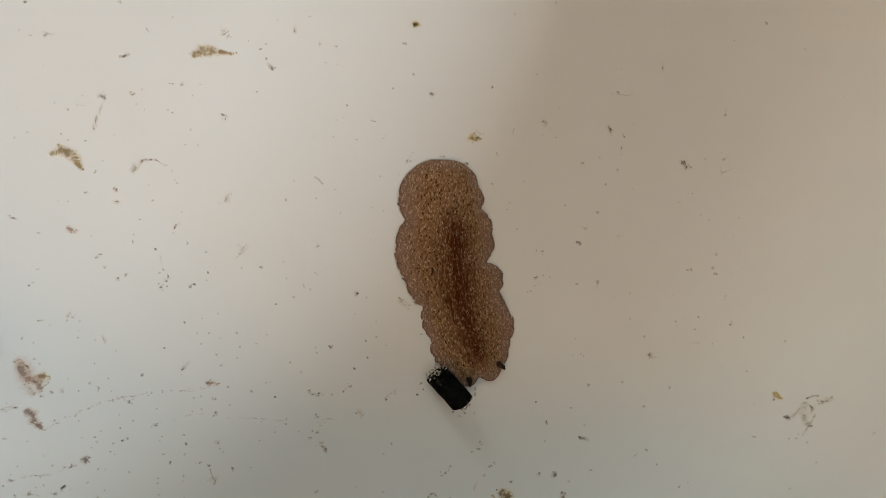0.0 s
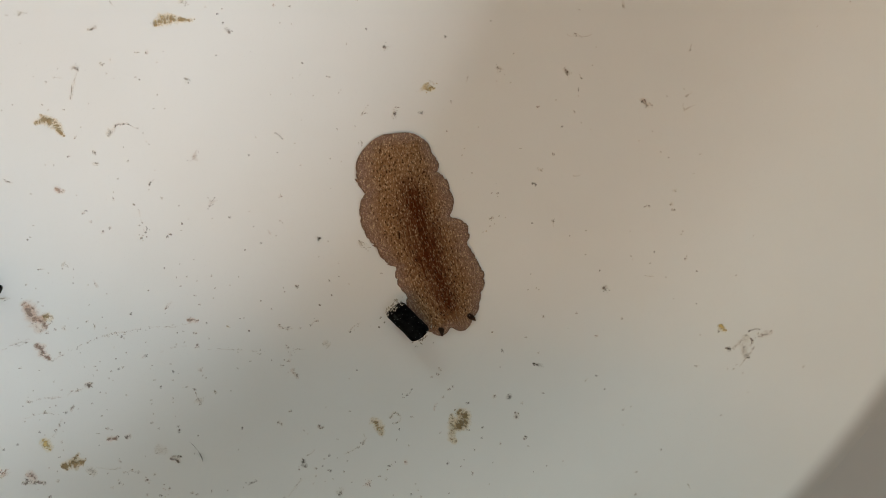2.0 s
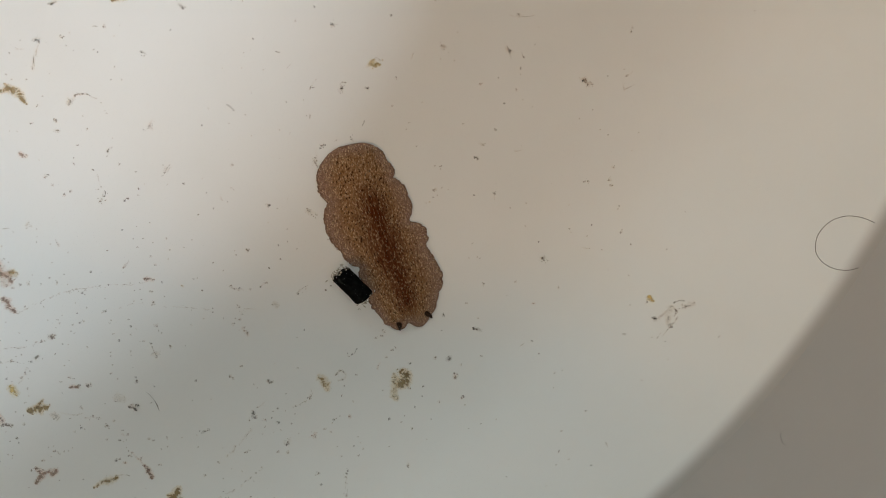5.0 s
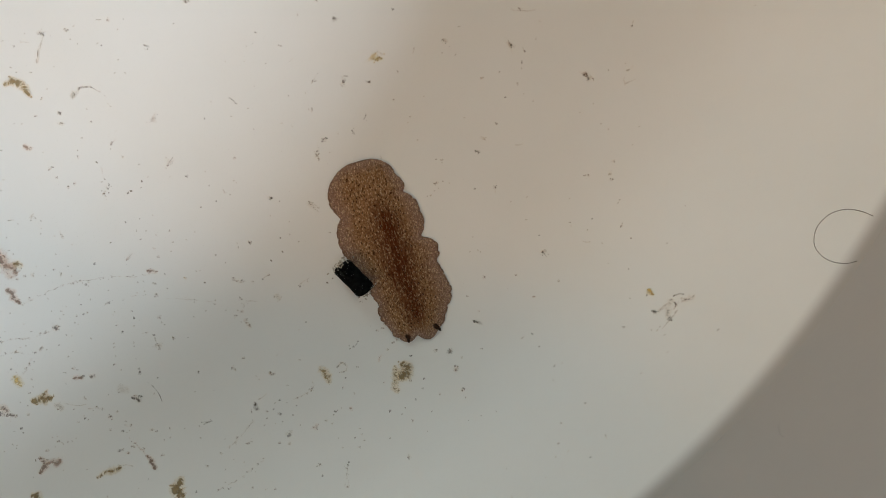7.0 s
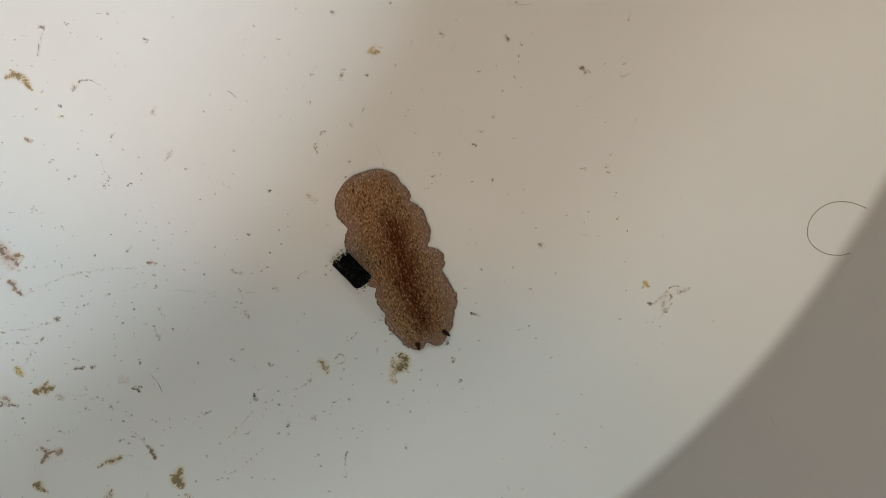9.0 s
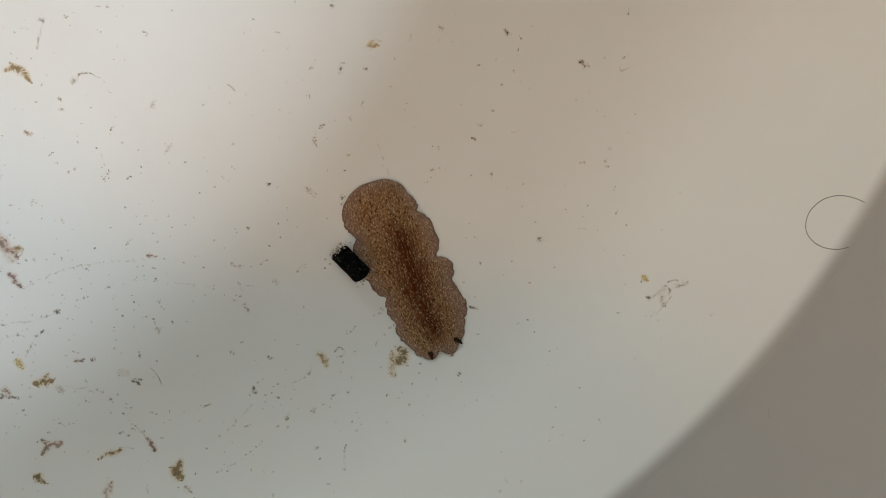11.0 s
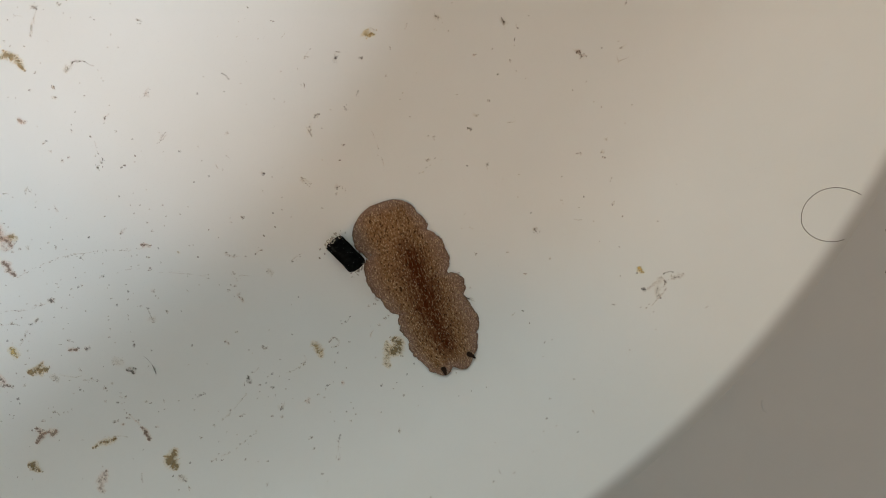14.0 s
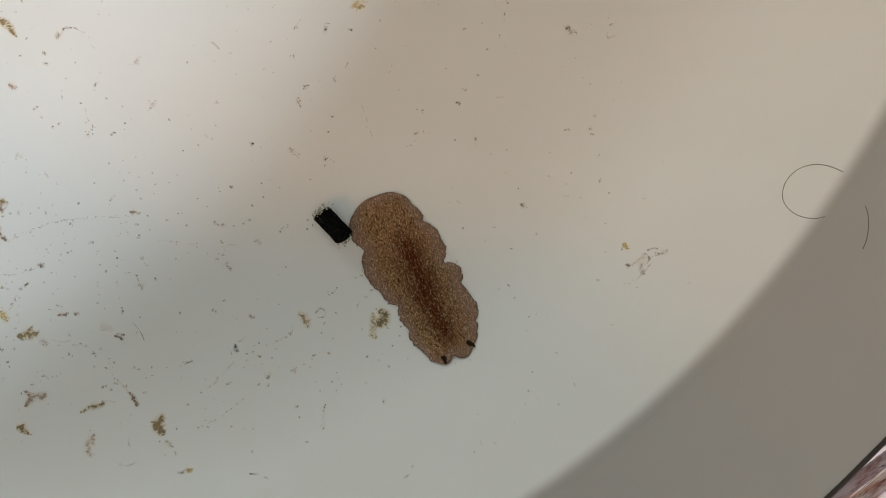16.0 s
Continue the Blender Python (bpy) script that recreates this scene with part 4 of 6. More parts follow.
grit(-97.28, -36.34, 0.41, 0.35, -4, "pale")
grit(-94.90, -36.29, 0.31, 0.35, -4, "pale")
grit(-84.57, -36.83, 0.42, 0.36, -4, "pale")
grit(-79.96, -33.49, 0.53, 0.47, -4, "pale")
grit(-71.95, -28.48, 0.43, 0.35, -3, "grey")
speck(-71.65, -29.91, 0.32, 0.59, -3, "dark")
grit(-71.91, -31.55, 0.43, 0.36, -3, "grey")
grit(-70.71, -30.33, 0.32, 0.35, -3, "pale")
grit(-75.17, -28.39, 0.32, 0.35, -3, "pale")
grit(-75.55, -28.95, 0.32, 0.35, -3, "pale")
speck(-66.98, -30.10, 0.76, 0.71, -3, "grey")
grit(-66.53, -31.20, 0.33, 0.36, -3, "grey")
grit(-66.03, -31.71, 0.44, 0.36, -3, "pale")
speck(-74.07, -32.59, 0.43, 0.47, -3, "dark")
grit(-74.90, -31.12, 0.64, 0.35, -3, "pale")
grit(-72.12, -34.99, 0.33, 0.60, -4, "pale")
grit(-72.19, -35.71, 0.33, 0.36, -4, "pale")
grit(-75.87, -35.56, 0.43, 0.36, -4, "grey")
grit(-75.90, -34.84, 0.43, 0.36, -4, "pale")
grit(-75.73, -37.49, 0.43, 0.36, -4, "pale")
speck(-69.43, -33.03, 0.55, 0.36, -3, "grey")
grit(-70.20, -33.10, 0.33, 0.36, -3, "pale")
speck(-68.18, -33.71, 0.55, 0.36, -3, "dark")
clump(-67.79, -35.54, 1.88, 0.67, -71, "pale")
speck(-67.44, -36.65, 0.44, 0.48, -4, "grey")
speck(-64.50, -34.57, 0.55, 0.60, -4, "pale")
speck(-71.08, 27.24, 0.60, 0.81, 0, "grey")
grit(-72.68, 27.13, 0.90, 0.30, 0, "pale")
speck(-78.60, 25.29, 0.66, 0.63, -43, "pale")
grit(-77.15, 26.00, 0.39, 0.30, 0, "pale")
grit(-85.58, 24.68, 0.29, 0.30, 0, "pale")
speck(-82.59, 24.58, 0.58, 0.61, 0, "dark")
clump(-82.95, 24.78, 1.15, 0.62, -10, "grey")
strand(-82.93, 23.27, 2.68, 0.38, 74, "pale")
grit(-87.58, 22.47, 0.39, 0.40, 0, "grey")
grit(-89.38, 23.47, 0.29, 0.30, 0, "pale")
strand(-85.77, 23.07, 1.36, 0.30, 0, "pale")
grit(-77.89, 23.68, 0.39, 0.31, 0, "pale")
grit(-76.79, 22.87, 0.30, 0.31, 0, "grey")
grit(-69.56, 25.42, 0.40, 0.31, 0, "pale")
grit(-73.30, 22.97, 0.40, 0.31, 0, "pale")
speck(-84.10, 19.83, 0.39, 0.72, 0, "grey")
grit(-88.51, 18.74, 0.58, 0.31, 0, "pale")
grit(-87.73, 17.92, 0.39, 0.41, 0, "pale")
grit(-85.31, 17.80, 0.39, 0.41, 0, "pale")
grit(-81.28, 18.80, 0.30, 0.31, 0, "pale")
grit(-69.99, 19.88, 0.40, 0.42, 0, "pale")
grit(-70.71, 17.60, 0.41, 0.31, 0, "pale")
grit(-68.90, 17.48, 0.31, 0.31, 0, "pale")
speck(-89.00, 17.02, 0.58, 0.62, 0, "ochre")
strand(-64.67, 22.44, 1.18, 0.43, -31, "dark")
speck(-64.87, 22.55, 0.51, 0.42, 0, "grey")
grit(-82.90, 14.81, 0.39, 0.31, 0, "pale")
grit(-83.99, 13.06, 0.75, 0.38, 47, "pale")
grit(-72.85, 13.34, 0.41, 0.32, 0, "pale")
grit(-72.48, 11.96, 0.41, 0.32, 0, "pale")
grit(-72.13, 11.43, 0.31, 0.32, 0, "pale")
speck(-81.21, 10.41, 0.50, 0.74, 0, "grey")
speck(-81.13, 10.20, 0.50, 0.53, 0, "grey")
speck(-81.12, 8.42, 1.18, 0.54, -17, "pale")
speck(-85.23, 9.96, 0.59, 0.42, 0, "grey")
grit(-76.42, 11.07, 0.30, 0.32, 0, "pale")
grit(-75.86, 8.64, 0.61, 0.43, -1, "pale")
grit(-89.13, 8.67, 0.29, 0.31, -1, "pale")
grit(-87.86, 8.54, 0.30, 0.32, -1, "pale")
grit(-71.55, 6.85, 0.31, 0.32, -1, "pale")
grit(-77.79, 5.70, 0.51, 0.32, -1, "pale")
clump(-64.52, 9.08, 1.75, 0.61, 42, "grey")
speck(-55.28, 8.81, 0.32, 0.43, -1, "dark")
grit(-53.77, 11.92, 0.43, 0.32, 0, "pale")
grit(-50.67, 19.47, 0.32, 0.32, 0, "pale")
speck(-72.60, 4.51, 0.31, 0.65, -1, "grey")
grit(-91.97, 3.80, 0.49, 0.32, -1, "pale")
grit(-84.81, 3.20, 0.30, 0.32, -1, "pale")
speck(-78.76, 2.19, 0.41, 0.54, -1, "grey")
grit(-78.74, 3.37, 0.30, 0.32, -1, "pale")
grit(-72.80, 3.55, 0.31, 0.32, -1, "pale")
grit(-70.79, 1.88, 0.52, 0.54, -1, "pale")
grit(-68.01, 0.38, 0.42, 0.33, -1, "grey")
speck(-84.05, 0.08, 0.74, 0.51, 28, "grey")
speck(-83.51, 0.39, 0.40, 0.32, -1, "dark")
speck(-83.02, -1.57, 0.51, 0.43, -1, "grey")
speck(-81.10, -3.47, 0.63, 0.53, 18, "grey")
speck(-79.80, -2.75, 0.51, 0.66, -1, "grey")
grit(-74.40, -2.27, 0.52, 0.33, -1, "grey")
grit(-75.06, -2.69, 0.72, 0.33, -1, "pale")
speck(-73.79, -3.39, 0.26, 0.66, -1, "dark")
speck(-74.06, -4.04, 0.41, 0.33, -1, "dark")
grit(-74.88, -5.00, 0.61, 0.34, -23, "pale")
grit(-74.61, -5.45, 0.31, 0.33, -2, "pale")
grit(-92.14, -1.61, 0.59, 0.32, -1, "pale")
grit(-92.88, -3.62, 0.40, 0.32, -1, "pale")
speck(-70.50, -5.04, 0.42, 0.44, -1, "dark")
grit(-68.00, -4.02, 0.42, 0.33, -1, "grey")
grit(-66.66, -2.07, 0.32, 0.33, -1, "pale")
clump(-62.65, 0.34, 1.56, 0.63, 47, "grey")
grit(-62.78, 0.02, 0.53, 0.33, -1, "grey")
grit(-62.98, 1.45, 0.32, 0.33, -1, "pale")
grit(-62.44, -2.20, 0.32, 0.33, -1, "pale")
speck(-59.45, -2.18, 0.53, 0.45, -33, "dark")
grit(-55.95, -1.40, 0.32, 0.33, -1, "grey")
grit(-55.41, -4.21, 0.32, 0.34, -1, "grey")
strand(-52.67, -5.43, 0.88, 0.34, -64, "grey")
speck(-54.33, -7.30, 0.33, 0.34, -2, "dark")
clump(-87.90, -8.91, 0.91, 0.77, -2, "pale")
grit(-88.26, -9.44, 0.40, 0.44, -2, "grey")
grit(-86.57, -9.73, 0.30, 0.33, -2, "grey")
grit(-90.66, -10.11, 0.30, 0.33, -2, "pale")
speck(-91.77, -9.30, 1.00, 0.33, -2, "pale")
grit(-86.73, -11.16, 0.30, 0.33, -2, "pale")
speck(-71.46, -10.69, 0.32, 0.34, -2, "dark")
grit(-69.61, -12.46, 0.32, 0.45, -2, "grey")
grit(-69.03, -14.18, 0.43, 0.34, -2, "grey")
grit(-67.81, -12.54, 0.43, 0.34, -2, "pale")
grit(-66.27, -9.55, 0.43, 0.34, -2, "pale")
grit(-66.07, -13.41, 0.43, 0.34, -2, "pale")
speck(-63.54, -12.72, 0.43, 0.46, -2, "grey")
grit(-58.71, -13.28, 0.33, 0.34, -2, "grey")
grit(-60.46, -14.69, 0.33, 0.34, -2, "pale")
strand(-83.30, -12.53, 1.53, 0.52, -82, "grey")
grit(-84.55, -12.69, 0.41, 0.33, -2, "pale")
grit(-92.97, -12.65, 0.30, 0.33, -2, "pale")
grit(-81.56, -14.51, 0.41, 0.34, -2, "grey")
grit(-94.38, -11.81, 0.40, 0.55, -2, "pale")
grit(-84.64, -16.27, 0.31, 0.34, -2, "pale")
grit(-92.87, -15.08, 0.40, 0.33, -2, "grey")
grit(-92.24, -15.78, 0.40, 0.33, -2, "grey")
speck(-66.63, -16.12, 0.54, 0.34, -2, "grey")
speck(-66.02, -17.76, 0.54, 0.46, -2, "grey")
grit(-63.56, -16.84, 0.43, 0.35, -2, "pale")
grit(-63.09, -15.03, 0.43, 0.34, -2, "pale")
grit(-55.12, -18.07, 0.33, 0.35, -2, "grey")
strand(-71.34, -17.38, 1.59, 0.64, 47, "grey")
speck(-50.25, 1.00, 0.67, 0.54, 38, "grey")
grit(-50.55, -3.36, 0.44, 0.34, -1, "grey")
grit(-50.15, -3.82, 0.33, 0.34, -1, "pale")
grit(-51.52, -6.15, 0.33, 0.34, -2, "grey")
speck(-43.72, -7.23, 0.56, 0.69, -43, "dark")
strand(-44.05, -7.10, 0.89, 0.46, -22, "grey")
grit(-42.08, -7.86, 0.45, 0.35, -2, "grey")
grit(-44.04, -10.56, 0.34, 0.35, -2, "pale")
grit(-40.40, -12.10, 0.34, 0.35, -2, "grey")
grit(-40.43, -14.67, 0.45, 0.35, -2, "grey")
speck(-42.29, -15.29, 0.34, 0.35, -2, "dark")
grit(-38.69, -16.16, 0.46, 0.35, -2, "grey")
grit(-32.40, -14.67, 0.46, 0.36, -2, "grey")
grit(-31.94, -4.76, 0.34, 0.35, -1, "grey")
clump(-36.01, -8.55, 2.51, 0.70, -42, "pale")
grit(-34.46, -9.54, 0.57, 0.35, -2, "pale")
clump(-34.37, 1.60, 2.49, 0.68, -87, "pale")
speck(-32.55, 4.15, 0.91, 0.67, 18, "grey")
speck(-33.02, 3.82, 0.45, 0.45, -1, "dark")
speck(-32.20, 4.37, 0.45, 0.45, -1, "dark")
grit(-29.90, 5.22, 0.45, 0.34, -1, "pale")
clump(-28.84, -10.23, 1.40, 0.82, -37, "grey")
speck(-29.21, -10.68, 0.46, 0.47, -2, "dark")
speck(-29.25, -11.74, 0.46, 0.59, -2, "grey")
speck(-27.46, -1.90, 0.81, 0.46, 8, "grey")
strand(-26.82, 5.38, 1.01, 0.46, -51, "dark")
speck(-48.40, -15.83, 0.79, 0.58, -34, "grey")
speck(-48.31, -16.06, 0.45, 0.47, -2, "dark")
grit(-50.70, -16.77, 0.45, 0.35, -2, "grey")
grit(-50.87, -15.94, 0.33, 0.35, -2, "pale")
strand(-49.70, 12.08, 1.47, 0.44, -47, "dark")
grit(-48.99, 11.53, 0.43, 0.33, 0, "grey")
grit(-47.06, 19.46, 0.32, 0.32, 0, "pale")
grit(-46.55, 22.21, 0.32, 0.32, 0, "pale")
speck(-40.22, 22.31, 0.75, 0.32, -10, "grey")
grit(-38.07, 19.84, 0.33, 0.32, 0, "pale")
grit(-43.11, 19.01, 0.32, 0.32, 0, "pale")
grit(-39.12, 12.81, 0.33, 0.33, 0, "grey")
grit(-35.79, 13.21, 0.33, 0.33, 0, "pale")
grit(-47.00, 10.63, 0.43, 0.33, 0, "pale")
grit(-50.23, 9.05, 0.32, 0.33, 0, "pale")
grit(-46.18, 6.56, 0.33, 0.33, -1, "grey")
grit(-40.85, 7.56, 0.55, 0.33, -1, "pale")
grit(-38.79, 6.86, 0.33, 0.33, -1, "pale")
strand(-34.00, 15.81, 1.78, 0.33, 57, "pale")
speck(-34.35, 15.49, 0.33, 0.55, 0, "grey")
speck(-33.68, 15.59, 0.55, 0.33, 0, "grey")
grit(-33.28, 17.01, 0.33, 0.33, 0, "grey")
speck(-34.74, 10.00, 0.33, 0.89, 0, "grey")
grit(-35.29, 10.12, 0.33, 0.33, 0, "grey")
clump(-29.37, 27.43, 1.11, 0.63, 9, "grey")
speck(-29.70, 27.43, 0.55, 0.43, 0, "dark")
clump(-28.34, 15.32, 1.56, 0.67, 67, "grey")
speck(-28.33, 15.43, 0.56, 0.66, 0, "dark")
speck(-27.84, 16.42, 0.79, 0.33, 0, "grey")
speck(-23.49, 15.28, 0.80, 0.44, 0, "dark")
speck(-23.15, 15.16, 0.45, 0.44, 0, "grey")
flake(-21.85, 19.89, 2.27, 1.31, 0, "yellow")
speck(-21.05, 19.99, 0.68, 0.66, 0, "ochre")
strand(-21.03, 20.76, 1.10, 0.45, -39, "grey")
strand(-14.28, 21.29, 1.33, 0.34, 73, "grey")
speck(-17.38, 17.11, 0.34, 0.55, 0, "grey")
speck(-18.45, 11.77, 0.46, 0.45, 0, "grey")
strand(-24.31, 8.38, 1.13, 0.34, 72, "dark")
grit(-15.68, 7.09, 0.35, 0.34, -1, "grey")
grit(-15.07, 8.33, 0.47, 0.34, 0, "pale")
grit(-13.77, 3.50, 0.47, 0.35, -1, "pale")
grit(-12.29, 12.25, 0.47, 0.34, 0, "pale")
speck(-61.30, -22.42, 0.66, 0.47, -24, "ochre")
grit(-59.11, -21.13, 0.33, 0.35, -3, "grey")
grit(-58.44, -21.05, 0.33, 0.35, -3, "grey")
grit(-53.36, -19.80, 0.33, 0.35, -2, "grey")
grit(-55.12, -18.07, 0.33, 0.35, -2, "grey")
speck(-52.14, -23.04, 0.67, 0.47, -3, "grey")
speck(-50.37, -23.50, 0.45, 0.36, -3, "dark")
grit(-48.26, -23.97, 0.45, 0.36, -3, "grey")
speck(-46.31, -23.60, 0.34, 0.36, -3, "dark")
strand(-45.48, -23.05, 1.40, 0.47, 38, "grey")
speck(-45.12, -22.84, 0.57, 0.36, -3, "grey")
grit(-55.92, -27.34, 0.33, 0.48, -3, "grey")
grit(-55.98, -28.17, 0.45, 0.36, -3, "grey")
grit(-57.86, -29.37, 0.45, 0.36, -3, "pale")
grit(-60.18, -30.54, 0.56, 0.36, -3, "pale")
speck(-50.96, -27.16, 0.45, 0.48, -3, "grey")
speck(-50.81, -29.94, 0.68, 0.60, -3, "grey")
grit(-51.59, -29.77, 0.34, 0.36, -3, "grey")
speck(-52.11, -30.82, 0.57, 0.36, -3, "grey")
speck(-50.25, -31.79, 0.68, 0.48, -3, "grey")
speck(-49.53, -33.05, 0.70, 0.48, 27, "grey")
strand(-37.99, -24.79, 2.81, 0.36, 32, "grey")
speck(-38.96, -25.58, 0.46, 0.36, -3, "dark")
grit(-37.40, -24.58, 0.35, 0.36, -3, "grey")
speck(-38.20, -33.19, 0.35, 0.37, -3, "dark")
grit(-39.68, -34.70, 0.35, 0.37, -3, "pale")
grit(-39.91, -41.25, 0.47, 0.37, -4, "pale")
speck(-51.24, -39.92, 0.69, 0.49, -4, "pale")
grit(-44.53, -39.92, 0.35, 0.37, -4, "pale")
speck(-64.51, -34.69, 0.66, 0.60, -4, "pale")
speck(-28.62, -39.16, 0.48, 0.50, -3, "dark")
grit(-29.36, -39.61, 0.48, 0.37, -3, "grey")
clump(-8.11, 23.15, 1.37, 0.90, -28, "grey")
grit(-8.39, 20.72, 0.35, 0.33, 0, "grey")
grit(-5.58, 20.38, 0.47, 0.33, 0, "pale")
grit(-4.69, 25.90, 0.47, 0.33, 0, "pale")
clump(5.83, 22.14, 1.48, 0.71, -63, "grey")
speck(5.95, 22.02, 0.60, 0.67, 0, "dark")
strand(8.60, 21.23, 1.15, 0.36, -58, "grey")
speck(8.97, 20.89, 0.36, 0.34, 0, "dark")
speck(8.25, 18.74, 0.36, 0.68, 0, "dark")
grit(8.26, 17.49, 0.36, 0.34, 0, "pale")
grit(12.07, 26.84, 0.36, 0.34, 0, "pale")
grit(11.26, 23.37, 0.36, 0.34, 0, "pale")
grit(3.54, 16.84, 0.48, 0.34, 0, "grey")
speck(-0.30, 15.63, 0.60, 0.57, 0, "brown")
grit(0.18, 15.85, 0.36, 0.45, 0, "grey")
speck(7.42, 14.42, 0.49, 0.57, 0, "grey")
speck(4.75, 11.80, 0.49, 0.46, 0, "dark")
grit(8.77, 12.33, 0.37, 0.35, 0, "pale")
grit(10.74, 10.92, 0.37, 0.35, 0, "pale")
grit(-3.96, 7.79, 0.48, 0.35, -1, "pale")
speck(2.79, 6.40, 0.49, 0.70, -1, "grey")
speck(-0.14, 3.54, 1.22, 0.58, -15, "pale")
clump(22.21, 16.12, 1.37, 0.93, -28, "brown")
speck(21.96, 16.13, 0.75, 0.58, 0, "dark")
clump(23.09, 15.42, 1.49, 0.70, 8, "brown")
speck(22.72, 15.19, 0.50, 0.35, 0, "dark")
grit(27.18, 16.89, 0.50, 0.35, 0, "grey")
speck(31.29, 16.85, 0.62, 0.47, 0, "grey")
strand(32.02, 17.31, 1.44, 0.36, 33, "pale")
grit(30.76, 18.26, 0.50, 0.35, 0, "pale")
strand(30.71, 14.52, 1.44, 0.37, -68, "grey")
strand(32.07, 14.62, 2.43, 0.36, 20, "grey")
strand(32.18, 26.33, 1.60, 0.50, 75, "grey")
speck(32.20, 25.87, 0.37, 0.34, 0, "dark")
grit(20.96, 8.30, 0.38, 0.35, 0, "grey")
grit(25.61, 5.85, 0.50, 0.36, -1, "pale")
grit(33.90, 5.11, 0.48, 0.36, 0, "pale")
grit(23.94, 10.02, 0.37, 0.35, 0, "pale")
speck(-1.25, 0.87, 0.98, 0.59, -20, "dark")
speck(-1.01, 0.51, 0.49, 0.47, -1, "dark")
strand(7.70, 2.19, 1.72, 0.36, 13, "pale")
grit(-10.06, -0.54, 0.36, 0.35, -1, "grey")
speck(-8.87, -0.69, 0.60, 0.35, -1, "grey")
grit(-8.76, -1.28, 0.36, 0.35, -1, "grey")
speck(-10.28, -5.59, 0.84, 0.48, 7, "grey")
speck(-10.03, -5.24, 0.72, 0.59, -1, "pale")
grit(-7.38, -5.45, 0.36, 0.36, -1, "grey")
grit(-10.54, -7.00, 0.36, 0.36, -1, "grey")
grit(-12.13, -8.13, 0.36, 0.36, -2, "grey")
grit(-11.40, -7.92, 0.48, 0.36, -2, "ochre")
grit(-9.69, -6.56, 0.36, 0.36, -1, "pale")
speck(-1.92, -6.94, 0.37, 0.36, -1, "dark")
speck(2.38, -6.72, 0.62, 0.60, -1, "dark")
strand(2.50, -7.33, 1.21, 0.37, -80, "grey")
grit(5.84, -9.98, 0.37, 0.36, -1, "grey")
grit(9.33, -9.13, 0.37, 0.36, -1, "pale")
grit(9.18, -13.99, 0.50, 0.37, -1, "pale")
grit(18.65, -9.76, 0.37, 0.37, -1, "pale")
grit(18.54, -14.86, 0.49, 0.37, -1, "pale")
grit(18.76, -15.59, 0.37, 0.37, 0, "pale")
speck(11.98, -17.38, 0.37, 0.37, -1, "dark")
clump(12.62, -21.06, 1.36, 0.98, -11, "grey")
speck(12.38, -20.93, 0.62, 0.61, -1, "grey")
grit(-2.40, -17.09, 0.37, 0.37, -2, "grey")
grit(-1.45, -20.08, 0.37, 0.37, -2, "pale")
grit(-0.84, -20.35, 0.37, 0.37, -2, "pale")
grit(-3.19, -20.25, 0.37, 0.37, -2, "pale")
speck(22.03, -5.00, 0.74, 0.36, -1, "grey")
speck(22.89, -5.01, 0.62, 0.61, -1, "grey")
speck(27.39, -4.62, 0.85, 0.85, 0, "pale")
speck(27.72, -5.94, 0.73, 0.61, 0, "grey")
speck(28.17, -2.10, 0.73, 0.61, 0, "pale")
grit(29.17, -10.28, 0.48, 0.37, 0, "grey")
grit(28.79, -10.87, 0.48, 0.37, 0, "pale")
speck(23.25, -14.20, 0.36, 0.37, 0, "dark")
speck(29.10, -15.61, 0.59, 0.74, 1, "grey")
grit(29.26, -15.14, 0.36, 0.37, 1, "grey")
grit(22.19, -16.48, 0.36, 0.37, 0, "pale")
strand(21.70, -18.87, 1.69, 0.37, -8, "pale")
grit(24.99, -19.32, 0.48, 0.37, 1, "pale")
grit(32.30, 1.31, 0.48, 0.36, 0, "pale")
grit(36.49, -18.77, 0.47, 0.37, 5, "grey")
grit(29.23, -24.28, 0.47, 0.37, 4, "grey")
grit(28.24, -29.81, 0.36, 0.38, 7, "pale")
speck(31.06, -28.94, 0.58, 0.38, 41, "dark")
grit(36.03, -28.59, 0.58, 0.50, 11, "pale")
speck(31.21, -31.56, 0.62, 0.48, -15, "dark")
grit(31.43, -34.02, 0.47, 0.37, 12, "grey")
grit(30.80, -34.78, 0.59, 0.37, 12, "pale")
grit(30.07, -34.84, 0.35, 0.38, 11, "pale")
grit(31.64, -35.21, 0.35, 0.37, 13, "grey")
grit(30.94, -37.98, 0.46, 0.37, 14, "grey")
speck(26.05, -35.10, 0.95, 0.38, 9, "grey")
speck(38.86, -32.56, 0.65, 0.38, 29, "grey")
speck(-17.00, -47.21, 0.61, 0.49, -1, "pale")
speck(-14.57, -48.78, 0.37, 0.36, 0, "dark")
speck(-16.17, -50.92, 0.37, 0.36, 0, "dark")
grit(-18.45, -52.59, 0.37, 0.36, 0, "grey")
grit(-19.13, -53.70, 0.49, 0.36, 0, "grey")
speck(-21.59, -53.01, 0.49, 0.60, 0, "dark")
speck(-17.11, -54.98, 0.49, 0.60, 1, "grey")
speck(-11.08, -49.91, 0.49, 0.60, 0, "grey")
speck(-6.29, -49.05, 0.73, 0.73, 28, "grey")
speck(-5.91, -48.82, 0.49, 0.48, 1, "dark")
grit(-5.87, -50.42, 0.49, 0.36, 2, "pale")
grit(-3.28, -53.46, 0.37, 0.36, 5, "grey")
grit(-0.28, -52.50, 0.37, 0.37, 6, "grey")
grit(-13.05, -53.20, 0.37, 0.36, 1, "grey")
grit(-14.38, -56.75, 0.37, 0.36, 2, "pale")
